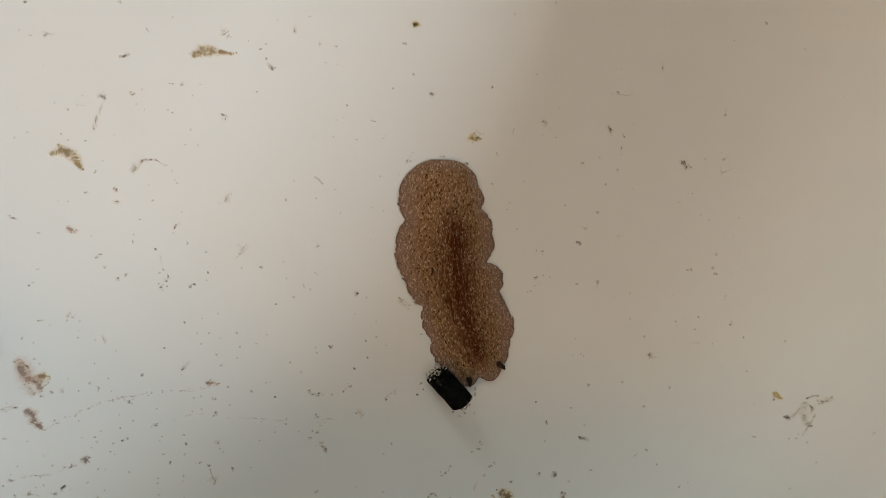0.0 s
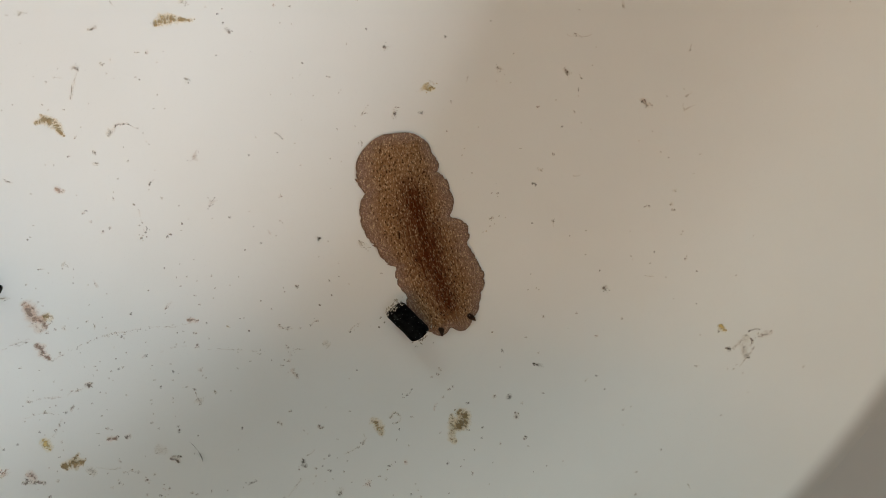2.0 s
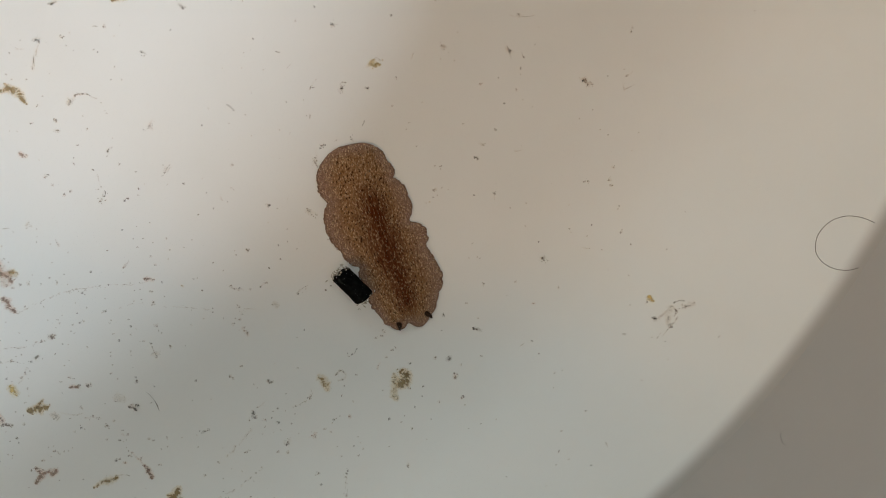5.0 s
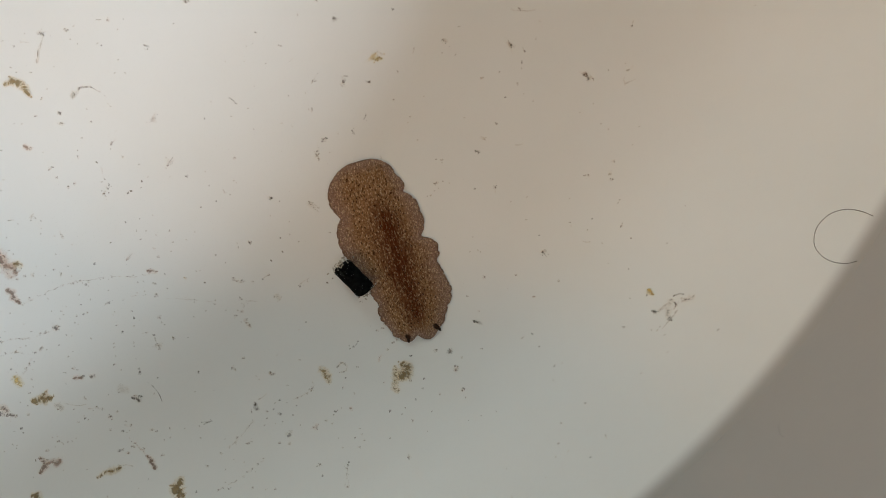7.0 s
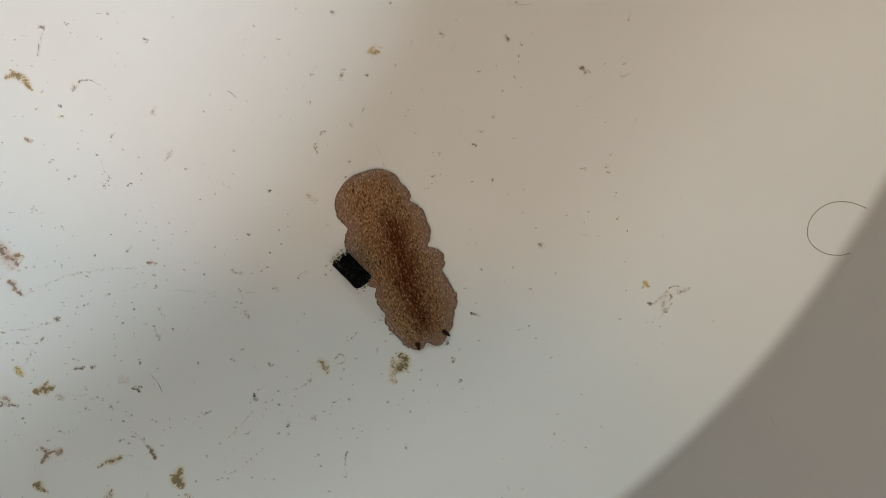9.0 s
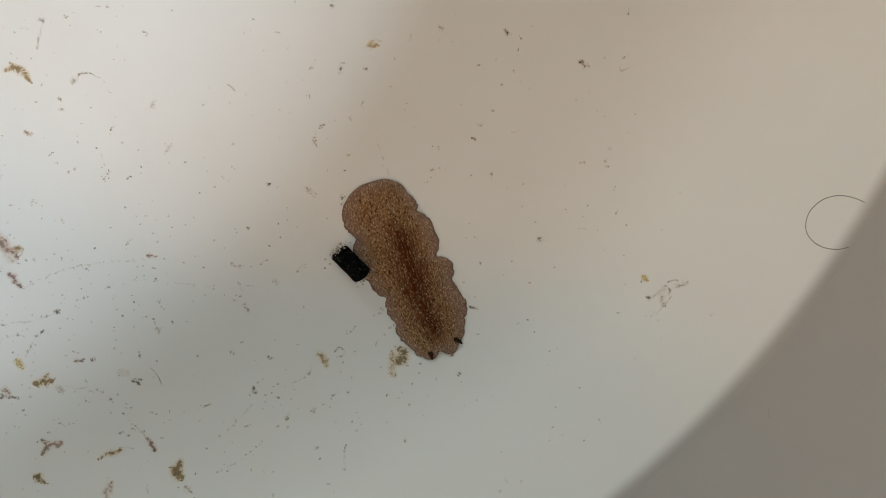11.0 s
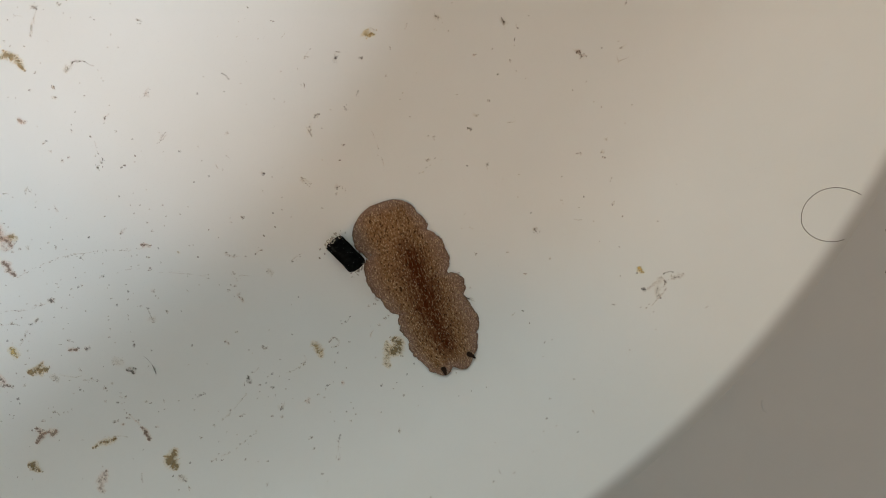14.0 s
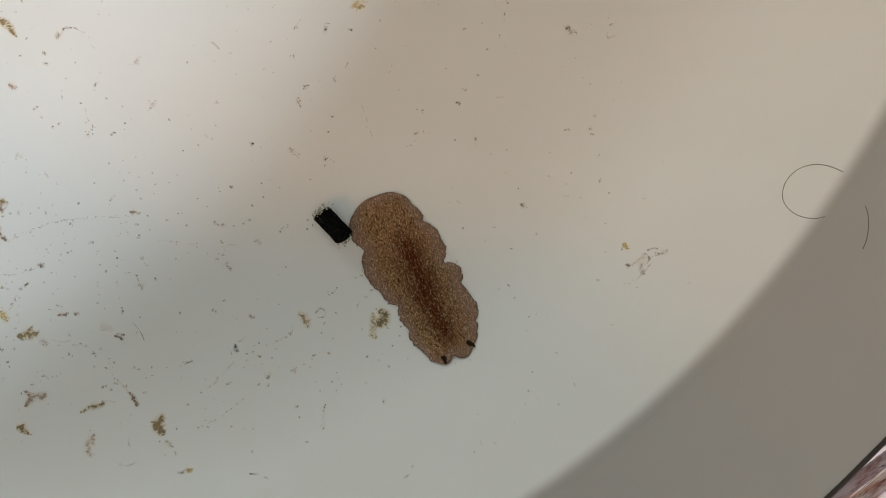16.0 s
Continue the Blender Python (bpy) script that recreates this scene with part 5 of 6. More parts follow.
grit(-22.13, -58.22, 0.37, 0.36, 1, "pale")
speck(-22.57, -47.25, 0.49, 0.37, -2, "grey")
grit(-28.84, -49.24, 0.48, 0.49, -2, "pale")
speck(-27.97, -43.67, 0.48, 0.37, -3, "grey")
grit(-27.49, -58.56, 0.59, 0.48, 35, "pale")
speck(-28.65, -59.83, 0.61, 0.35, 0, "grey")
speck(-29.36, -58.11, 0.36, 0.35, 0, "dark")
grit(-28.29, -56.37, 0.36, 0.36, -1, "pale")
grit(-28.00, -57.48, 0.49, 0.36, 0, "pale")
speck(-18.61, -61.13, 0.71, 1.11, 26, "pale")
strand(-23.06, -42.10, 1.71, 0.49, 57, "brown")
speck(-21.53, -40.33, 0.73, 0.50, -3, "pale")
speck(-20.26, -38.92, 0.73, 0.50, -3, "grey")
speck(-19.39, -38.47, 0.49, 0.50, -3, "grey")
speck(-23.54, -35.99, 0.61, 0.50, -3, "grey")
speck(-22.32, -35.70, 0.61, 0.50, -3, "grey")
speck(-21.81, -34.86, 0.61, 0.50, -3, "pale")
grit(-22.03, -34.47, 0.49, 0.50, -3, "pale")
strand(7.03, -38.58, 0.98, 0.37, 38, "pale")
speck(12.38, -43.39, 0.60, 0.38, 31, "grey")
grit(13.82, -42.83, 0.36, 0.37, 7, "pale")
grit(11.50, -46.01, 0.36, 0.37, 7, "pale")
speck(15.84, -48.72, 0.48, 0.37, 12, "grey")
speck(10.81, -52.50, 0.61, 0.36, 3, "grey")
speck(9.35, -55.45, 0.48, 0.49, 13, "grey")
grit(10.55, -56.06, 0.59, 0.36, 14, "pale")
grit(8.22, -57.33, 0.36, 0.36, 14, "pale")
speck(17.18, -52.57, 0.35, 0.96, 16, "pale")
speck(13.63, -55.88, 0.46, 0.36, 16, "dark")
grit(-0.59, -60.68, 0.36, 0.36, 11, "grey")
grit(5.53, -60.31, 0.35, 0.36, 14, "grey")
strand(-0.94, -64.10, 1.00, 0.34, -70, "grey")
speck(1.29, -63.74, 0.56, 0.37, 24, "grey")
speck(-2.58, -65.64, 0.59, 0.36, 13, "grey")
speck(-1.88, -35.47, 1.94, 0.73, -25, "dark")
speck(-0.20, -25.92, 0.60, 0.60, 0, "grey")
speck(-8.38, -41.34, 1.22, 0.97, 20, "dark")
speck(-7.25, -44.93, 1.34, 1.10, 60, "grey")
speck(-8.97, -32.20, 0.84, 0.48, -50, "dark")
speck(6.63, -25.66, 0.61, 0.49, 0, "grey")
speck(-4.01, -29.83, 0.48, 0.36, 0, "grey")
speck(-1.74, -33.09, 0.49, 0.36, 0, "grey")
speck(-11.23, -41.09, 0.85, 0.61, 0, "grey")
speck(-14.02, -46.79, 0.49, 0.49, 0, "dark")
speck(-16.55, -41.98, 0.73, 0.36, 10, "dark")
speck(15.49, -27.12, 0.61, 0.61, 0, "pale")
speck(10.11, -30.39, 0.86, 0.49, 0, "brown")
speck(9.12, -37.91, 0.61, 0.37, 0, "dark")
speck(26.07, -42.09, 0.47, 0.35, 0, "grey")
speck(-1.55, -40.99, 0.49, 0.37, 0, "grey")
speck(-5.94, -42.67, 0.49, 0.49, 0, "pale")
speck(-83.69, 20.89, 2.64, 0.36, 80, "pale")


# larger scraps and threads, each with a shape of its own
def smooth_line(points, step):
    """A smooth line through the points, with a point about every step."""
    p = [Vector(q) for q in points]
    p = [p[0] * 2 - p[1]] + p + [p[-1] * 2 - p[-2]]
    line = []
    for a, b, c, d in zip(p, p[1:], p[2:], p[3:]):
        n = max(1, math.ceil((c - b).length / step))
        for k in range(n):
            u = k / n
            line.append(0.5 * (2 * b + (c - a) * u + (2 * a - 5 * b + 4 * c - d) * u * u + (3 * b - a - 3 * c + d) * u ** 3))
    return line + [p[-2]]


def tuft(spine, halves, tone, body, grains, label):
    """A soft ragged scrap along a spine, half as wide as halves say, in mm; thin at its edges, with grains in it."""
    COUNT[0] += 1
    rng = random.Random(COUNT[0])
    mid = sum((Vector(p) for p in spine), Vector((0, 0))) / len(spine)
    spine = [Vector(p) - mid for p in spine]
    spine = [spine[0] + (spine[0] - spine[1]).normalized() * 0.5 * halves[0]] + spine[1:-1] + [spine[-1] + (spine[-1] - spine[-2]).normalized() * 0.5 * halves[-1]]
    line = smooth_line(spine, 0.12)
    bm = bmesh.new()
    mark = bm.verts.layers.float.new("thick")
    rows, cross, off = [], 8, rng.uniform(0, 90)
    for k, p in enumerate(line):
        u = k / max(1, len(line) - 1) * (len(halves) - 1)
        q = min(int(u), len(halves) - 2)
        half = halves[q] + (halves[q + 1] - halves[q]) * (u - q)
        ahead = (line[min(k + 1, len(line) - 1)] - line[max(k - 1, 0)]).normalized()
        across = Vector((-ahead.y, ahead.x))
        end = min(1.0, (min(k, len(line) - 1 - k) * 0.12 + 0.02) / (0.5 * half + 0.05))
        row = []
        for c in range(cross + 1):
            f = 2 * c / cross - 1
            rag = 1.15 + 0.75 * noise.noise(Vector((k * 0.22, math.copysign(3, f), off)))
            at = p + across * (f * half * rag * (0.45 + 0.55 * end))
            patch = 0.85 + 0.8 * noise.noise(Vector((at.x * 1.3, at.y * 1.3, off))) + 0.9 * noise.noise(Vector((at.x * 4.0, at.y * 4.0, off)))
            thick = max(0.0, body * end * ((1 - abs(f) ** 2.2) * patch + 0.30 * math.exp(-(2.4 * f) ** 2)))
            v = bm.verts.new((at.x, at.y, 0.02 + 0.25 * thick))
            v[mark] = thick
            row.append(v)
        rows.append(row)
    for a, b in zip(rows, rows[1:]):
        for c in range(cross):
            bm.faces.new((a[c], b[c], b[c + 1], a[c + 1]))
    for k in range(grains):
        p = line[min(len(line) - 1, max(0, int(rng.uniform(0.02, 0.98) * len(line))))]
        w = max(halves) * 0.55
        size = rng.uniform(0.06, 0.18)
        lump(bm, Vector((p.x + rng.gauss(0, 0.6) * w, p.y + rng.gauss(0, 0.6) * w, 0.12)), (size * rng.uniform(0.9, 2.0), size), 0.1, rng, 3, 8, rng.uniform(0.45, 0.95))
    settle(bm)
    ob = new("debris_clump", mesh_of("debris_clump", bm, TONES[tone]))
    ob.matrix_world = lean_on_floor(mid.x, mid.y) @ Matrix.Diagonal((MM, MM, MM, 1))
    return tagged(ob, label, "debris", group="clumps on the bowl floor")


def thread(points, half, tone, label):
    """A faint thread strung with crumbs of uneven size, with gaps."""
    COUNT[0] += 1
    rng = random.Random(COUNT[0])
    mid = sum((Vector(p) for p in points), Vector((0, 0))) / len(points)
    line = smooth_line([Vector(p) - mid for p in points], 0.3)
    bm = bmesh.new()
    last = None
    for k, p in enumerate(line):
        at = Vector((p.x + rng.gauss(0, 0.07), p.y + rng.gauss(0, 0.07), 0.06))
        dense = noise.noise(Vector((k * 0.23, COUNT[0] * 3.1, 0)))
        if last is not None and dense > -0.1:
            film(bm, last, at, half * rng.uniform(0.7, 1.5), 0.04, rng.uniform(0.10, 0.26))
        if dense > -0.05 and rng.random() < 0.36:
            size = half * rng.uniform(0.5, 1.6)
            lump(bm, at, (size * rng.uniform(1.0, 1.9), size * rng.uniform(0.6, 1.0)), 0.1, rng, 3, 8, rng.uniform(0.30, 0.62))
        if rng.random() < 0.10:
            size = rng.uniform(0.08, 0.16)
            lump(bm, at + Vector((rng.gauss(0, 0.5), rng.gauss(0, 0.5), 0)), (size * 1.3, size), 0.1, rng, 3, 8, rng.uniform(0.4, 0.8))
        last = at
    settle(bm)
    ob = new("debris_strand", mesh_of("debris_strand", bm, TONES[tone]))
    ob.matrix_world = lean_on_floor(mid.x, mid.y) @ Matrix.Diagonal((MM, MM, MM, 1))
    return tagged(ob, label, "strand", group="strands on the bowl floor")


tuft(((-90.1, 15.5), (-88.8, 16.2), (-87.3, 15.8), (-86.5, 14.7), (-85.6, 13.3)), (0.37, 0.74, 0.87, 0.74, 0.19), "ochre", 0.50, 9, "ochre-brown curved streak of soft debris on the floor")
tuft(((-78.8, 13.2), (-78.1, 13.9), (-77.3, 14.6)), (0.49, 0.61, 0.24), "pale", 0.34, 1, "pale translucent leaf-like scrap on the floor")
tuft(((-77.5, 14.8), (-76.4, 15.1), (-75.2, 15.0), (-74.3, 14.4), (-73.6, 14.2)), (0.18, 0.30, 0.18, 0.12, 0.24), "grey", 0.34, 3, "grey forked twig of debris on the floor")
tuft(((-69.3, 31.5), (-68.5, 32.3), (-67.1, 32.7), (-65.7, 32.6), (-63.0, 32.4)), (0.39, 1.08, 0.98, 0.49, 0.29), "ochre", 0.52, 10, "ochre teardrop scrap of soft debris with a tail")
tuft(((-94.6, -15.4), (-94.3, -17.1), (-92.9, -18.4), (-91.8, -19.6)), (0.63, 1.14, 1.01, 0.38), "brown", 0.42, 18, "loose brown cloud of debris and crumbs on the floor")
tuft(((-92.2, -17.6), (-91.5, -17.9), (-90.8, -18.2)), (0.61, 0.85, 0.49), "ochre", 0.46, 2, "small amber blob with a dark grain")
tuft(((-94.2, -22.6), (-93.5, -23.1), (-93.1, -24.3), (-92.0, -25.6)), (0.51, 0.89, 0.76, 0.25), "brown", 0.46, 10, "brown tapering scrap of debris on the floor")
tuft(((-94.8, -40.1), (-94.3, -41.0), (-93.9, -42.2)), (0.73, 0.98, 0.73), "yellow", 0.42, 2, "round amber-yellow blob on the floor")
tuft(((-92.3, -45.5), (-91.0, -45.2), (-89.7, -45.2), (-88.3, -44.9)), (0.39, 1.04, 1.04, 0.39), "ochre", 0.54, 9, "ochre ragged clump of settled debris on the floor")
tuft(((-90.5, -45.0), (-89.8, -44.2), (-89.0, -43.3)), (0.78, 0.52, 0.26), "ochre", 0.46, 3, "ochre arm of debris beside a larger clump")
tuft(((-98.1, -46.0), (-97.2, -46.6), (-96.5, -47.1)), (0.53, 0.93, 0.40), "brown", 0.38, 4, "reddish-brown soft blob on the floor")
tuft(((-98.9, -47.6), (-97.4, -47.7), (-95.1, -48.1)), (0.40, 0.47, 0.33), "grey", 0.52, 6, "grey-brown thick short bar of debris")
tuft(((-91.8, -57.1), (-91.0, -58.3), (-91.2, -59.4), (-92.1, -60.3)), (0.27, 0.67, 0.67, 0.40), "brown", 0.50, 7, "brown ragged hooked clump on the floor")
tuft(((-90.8, -58.6), (-89.5, -58.1), (-88.6, -58.5), (-87.9, -57.9)), (0.40, 0.40, 0.93, 0.40), "brown", 0.46, 6, "brown soft clump with a short neck")
tuft(((-81.4, -62.4), (-79.8, -61.4), (-78.2, -61.2), (-76.6, -60.7)), (0.26, 0.53, 0.92, 0.40), "ochre", 0.46, 7, "ochre-grey spindle of debris with a dark grain")
tuft(((-77.2, -60.3), (-75.7, -60.3), (-74.3, -60.7)), (0.20, 0.16, 0.10), "pale", 0.34, 1, "pale thin trailing thread of debris")
tuft(((-93.8, -64.4), (-92.8, -64.6), (-92.3, -65.3), (-91.5, -66.0)), (0.41, 1.08, 0.68, 0.41), "ochre", 0.52, 6, "ochre-brown small ragged clump on the floor")
tuft(((-78.7, -66.6), (-79.3, -67.8), (-80.1, -68.8), (-79.5, -71.0)), (0.40, 1.06, 0.80, 0.66), "brown", 0.34, 7, "pale brown loose column of debris")
tuft(((-64.8, -63.6), (-65.7, -65.0), (-65.9, -66.1), (-64.9, -68.0)), (0.52, 1.17, 1.56, 0.52), "ochre", 0.50, 14, "brown branching clump of settled debris on the floor")
tuft(((-67.4, -65.0), (-66.1, -65.4)), (0.26, 0.65), "ochre", 0.40, 3, "ochre side arm of a debris clump")
tuft(((-64.5, -68.7), (-63.4, -69.7), (-62.9, -70.0)), (0.39, 0.78, 0.39), "pale", 0.36, 2, "pale thin scrap at the foot of a clump")
tuft(((-71.6, -58.8), (-70.8, -59.9), (-70.1, -61.7)), (0.26, 0.65, 0.52), "brown", 0.50, 6, "reddish-brown tapering scrap at the end of a strand")
tuft(((-35.8, -43.1), (-34.9, -44.4), (-34.2, -45.7), (-34.2, -46.7)), (0.62, 0.99, 0.99, 0.50), "ochre", 0.36, 5, "faint ochre cloud of debris on the floor")
tuft(((-32.4, -43.5), (-31.1, -42.5), (-30.2, -43.4), (-30.5, -44.3), (-31.8, -44.6)), (0.25, 0.37, 0.25, 0.25, 0.19), "pale", 0.36, 4, "pale loop of fine debris on the floor")
tuft(((-18.9, -43.5), (-17.7, -44.2), (-18.0, -45.6), (-19.3, -46.8)), (0.50, 1.62, 1.49, 0.75), "ochre", 0.54, 6, "ochre soft clump with a pale skirt on the floor")
tuft(((-20.1, -43.8), (-20.0, -46.5), (-20.4, -48.9), (-19.4, -49.1)), (0.37, 1.12, 0.87, 0.50), "ochre", 0.36, 5, "faint ochre skirt of film round a clump")
tuft(((31.3, -27.6), (31.8, -28.5), (32.5, -28.9)), (0.61, 0.73, 0.18), "yellow", 0.50, 4, "amber scrap with a thin tail on the floor")
tuft(((34.8, -28.2), (35.9, -27.9), (36.9, -28.1)), (0.24, 0.15, 0.20), "dark", 0.40, 1, "dark thin thread of fine debris on the floor")
tuft(((35.7, -28.9), (36.8, -28.5), (38.2, -28.2)), (0.37, 0.61, 0.49), "grey", 0.36, 5, "grey fuzzy end of a branching thread")
tuft(((34.4, -28.7), (33.6, -30.2), (33.5, -31.5), (33.3, -32.7)), (0.49, 1.10, 0.85, 0.37), "pale", 0.27, 2, "pale thin film between branching threads")
tuft(((34.6, -29.2), (35.0, -29.9), (34.5, -30.9)), (0.24, 0.37, 0.24), "grey", 0.36, 2, "grey curled wisp of fine debris")
tuft(((34.8, -30.7), (33.8, -32.0), (32.6, -33.3), (31.7, -34.3)), (0.24, 0.24, 0.18, 0.12), "grey", 0.30, 1, "grey faint trailing thread of debris")
tuft(((33.1, -32.2), (33.4, -32.6)), (0.49, 0.49), "dark", 0.40, 3, "dark grey fuzzy crumb on a thread")
tuft(((31.2, -31.8), (31.7, -31.7)), (0.49, 0.43), "dark", 0.48, 2, "dark grey compact crumb beside a thread")
tuft(((31.9, -31.5), (32.8, -30.8), (33.9, -29.8)), (0.37, 0.37, 0.12), "grey", 0.28, 0, "grey faint thread leading to a crumb")
tuft(((-68.5, -20.4), (-67.3, -20.7), (-66.6, -20.9)), (0.24, 0.61, 0.37), "brown", 0.46, 5, "reddish-brown crumbly scrap on a strand")
tuft(((-86.8, -30.7), (-86.0, -31.1)), (0.51, 0.63), "grey", 0.44, 4, "grey soft crumb cluster on the floor")
tuft(((-84.0, -41.4), (-83.1, -41.3), (-82.4, -41.6)), (0.39, 0.51, 0.39), "brown", 0.44, 4, "brown soft crumb cluster on the floor")
tuft(((-80.9, -41.4), (-80.1, -41.1)), (0.51, 0.51), "grey", 0.46, 4, "grey-brown compact crumb cluster on the floor")
tuft(((-73.6, -46.4), (-72.6, -46.6), (-72.2, -47.5)), (0.38, 0.51, 0.38), "grey", 0.48, 6, "grey forked crumb cluster on the floor")
tuft(((-49.6, -50.0), (-49.1, -51.2)), (0.50, 0.50), "dark", 0.42, 3, "dark grey compact crumb on the floor")
tuft(((-75.8, -44.2), (-74.0, -45.0)), (1.15, 0.64), "pale", 0.24, 1, "very faint pale film patch on the floor")
tuft(((-88.0, -46.4), (-86.7, -47.5)), (0.65, 0.78), "pale", 0.30, 1, "pale translucent round scrap on the floor")
tuft(((-44.0, -27.0), (-43.3, -28.0)), (0.61, 0.73), "pale", 0.30, 1, "pale translucent soft patch on the floor")
tuft(((-88.0, 4.6), (-87.2, 4.0), (-86.6, 4.2)), (0.49, 0.49, 0.25), "brown", 0.42, 3, "reddish pale soft scrap on the floor")
thread(((-91.7, -25.8), (-90.2, -25.0), (-87.1, -23.6), (-82.7, -22.1), (-78.5, -21.6), (-74.2, -21.3), (-69.9, -21.5), (-67.5, -21.0)), 0.14, "grey", "dotted grey thread of fine debris over the floor")
thread(((-76.6, -26.7), (-74.1, -26.2), (-71.3, -25.4), (-68.9, -25.3)), 0.16, "grey", "grey thread of fine debris on the floor")
thread(((-65.3, -26.3), (-61.0, -26.8), (-56.3, -27.7)), 0.15, "grey", "dotted straight thread of fine debris")
thread(((-52.4, -23.4), (-50.4, -23.8), (-48.2, -24.2)), 0.24, "grey", "short dotted thread of dark debris")
thread(((-51.3, -27.5), (-49.3, -27.9), (-47.6, -28.1)), 0.16, "grey", "short dotted thread of dark debris")
thread(((-50.3, -28.3), (-50.8, -29.7), (-51.5, -30.2)), 0.18, "grey", "short bent thread of debris")
thread(((-52.4, -31.1), (-50.9, -31.8), (-49.9, -32.7), (-49.4, -33.6)), 0.29, "brown", "reddish-brown broken thread of debris")
thread(((-88.9, -34.3), (-90.3, -35.5), (-91.4, -36.9), (-92.3, -38.8), (-93.7, -40.4)), 0.26, "grey", "dark bent thread of debris on the floor")
thread(((-97.2, -33.0), (-94.4, -32.5), (-91.2, -32.5), (-88.0, -31.7), (-86.5, -31.1)), 0.21, "grey", "grey broken thread of debris on the floor")
thread(((-97.4, -35.8), (-94.2, -35.2), (-91.6, -35.8)), 0.19, "pale", "pale broken thread of debris on the floor")
thread(((-75.4, -51.6), (-74.5, -53.3), (-73.9, -55.6), (-72.8, -57.2), (-71.6, -58.8)), 0.21, "brown", "reddish-brown thread of debris leading to a clump")
thread(((-49.9, -53.4), (-51.4, -54.9), (-53.0, -56.7), (-54.2, -57.8), (-55.4, -58.6)), 0.28, "pale", "pale loose thread of debris on the floor")
thread(((-58.0, -66.8), (-55.6, -65.7), (-54.0, -65.1)), 0.18, "grey", "grey short thread of debris on the floor")
thread(((-52.6, -64.5), (-51.4, -63.5), (-48.4, -61.5)), 0.18, "pale", "pale faint thread of debris on the floor")
thread(((-60.2, -53.4), (-58.4, -52.8)), 0.19, "dark", "dark short thread of debris")
thread(((-29.6, -40.4), (-28.4, -39.3), (-27.5, -38.0)), 0.15, "dark", "dark dotted short thread of debris")
thread(((-43.0, -49.9), (-40.0, -49.0), (-37.6, -47.8)), 0.18, "pale", "pale faint thread of debris")
thread(((-31.5, -61.9), (-31.5, -64.8), (-32.0, -66.9)), 0.19, "grey", "grey upright thread of fine debris")
thread(((-83.3, -47.9), (-80.6, -48.0), (-77.9, -48.4)), 0.19, "grey", "grey short broken thread of debris")
thread(((-74.9, 0.2), (-74.6, -1.8), (-74.2, -4.0), (-75.1, -5.3)), 0.17, "grey", "loose grey curl of fine crumbs")
thread(((-71.6, 5.3), (-72.6, 4.5), (-73.1, 2.8)), 0.16, "grey", "grey bent wisp on the floor")
thread(((-21.6, 1.2), (-21.1, -0.6), (-20.6, -2.1), (-19.4, -6.3)), 0.11, "grey", "faint upright wisp of debris on the floor")
tuft(((-104.3, -23.0), (-102.7, -24.3), (-101.3, -25.6)), (0.61, 1.12, 0.61), "grey", 0.26, 18, "loose grey cloud of crumbs on the floor")
tuft(((-105.3, -26.3), (-103.4, -26.3), (-101.4, -27.0)), (0.31, 0.61, 0.31), "grey", 0.30, 12, "grey ragged row of crumbs on the floor")
tuft(((-104.7, -17.9), (-103.7, -18.5), (-101.5, -19.1)), (0.81, 1.02, 0.31), "ochre", 0.46, 8, "ochre-brown soft clump with a thin tail")
tuft(((-95.2, -14.9), (-93.7, -17.1), (-93.1, -20.4)), (0.81, 1.63, 0.92), "brown", 0.26, 22, "loose brown scatter of soft crumbs on the floor")
thread(((-103.6, -23.5), (-100.4, -23.2), (-97.8, -22.7), (-95.0, -22.0)), 0.14, "grey", "dotted grey thread of fine debris over the floor")


scatter_grit()


# fine dust, too small to count
def dust(name, count, seed, spread, tone):
    rng = random.Random(seed)
    bm = bmesh.new()
    k = 0
    while k < count:
        x, y = rng.gauss(spread[0], spread[2]), rng.gauss(spread[1], spread[3])
        if math.hypot(x * MM - BOWL.x, y * MM - BOWL.y) > 0.155:
            continue
        k += 1
        s = rng.uniform(0.08, 0.24)
        z = floor_z(x * MM, y * MM) + 0.00010
        lump(bm, Vector((x * MM, y * MM, z)), (s * MM * rng.uniform(0.8, 1.8), s * MM), s * 0.4 * MM, rng, 2, 6)
    ob = new(name, mesh_of(name, bm, TONES[tone], False))
    return tagged(ob, "fine dust grains scattered over the bowl floor", "dust", kind="stuff")


dust("dust", 26, 5, (-62, -30, 26, 24), "grey")
dust("dust", 14, 6, (-10, 0, 40, 28), "brown")
dust("dust", 24, 7, (-72, 10, 24, 30), "pale")


# ---- hairs ----
def hair(name, points, radius, label):
    ob = new(name, fibre_tube(points, radius))
    ob.data.materials.append(HAIR if name == "hair" else FIBRE)
    return tagged(ob, label, "hair")


CURL = ((57.0, -17.5), (54.6, -17.9), (51.9, -17.5), (49.7, -16.4), (48.2, -14.8), (47.8, -13.2), (48.1, -11.5), (49.1, -10.1), (50.9, -8.9),
        (53.3, -8.4), (55.4, -8.6), (57.2, -9.1), (58.9, -9.8))
hair("hair", [(x, y, 41.2) for x, y in smooth_line(CURL, 0.4)], 0.06, "thin dark curled hair floating on the water")


def hair_on_side(name, marks, radius, label):
    """A hair clinging to the upright side: marks are bearing in degrees and height in mm."""
    r = (SIDE_R + 0.0001) / MM - radius
    return hair(name, [(BOWL.x / MM + r * math.cos(radians(a)), BOWL.y / MM + r * math.sin(radians(a)), z) for a, z in marks], radius, label)


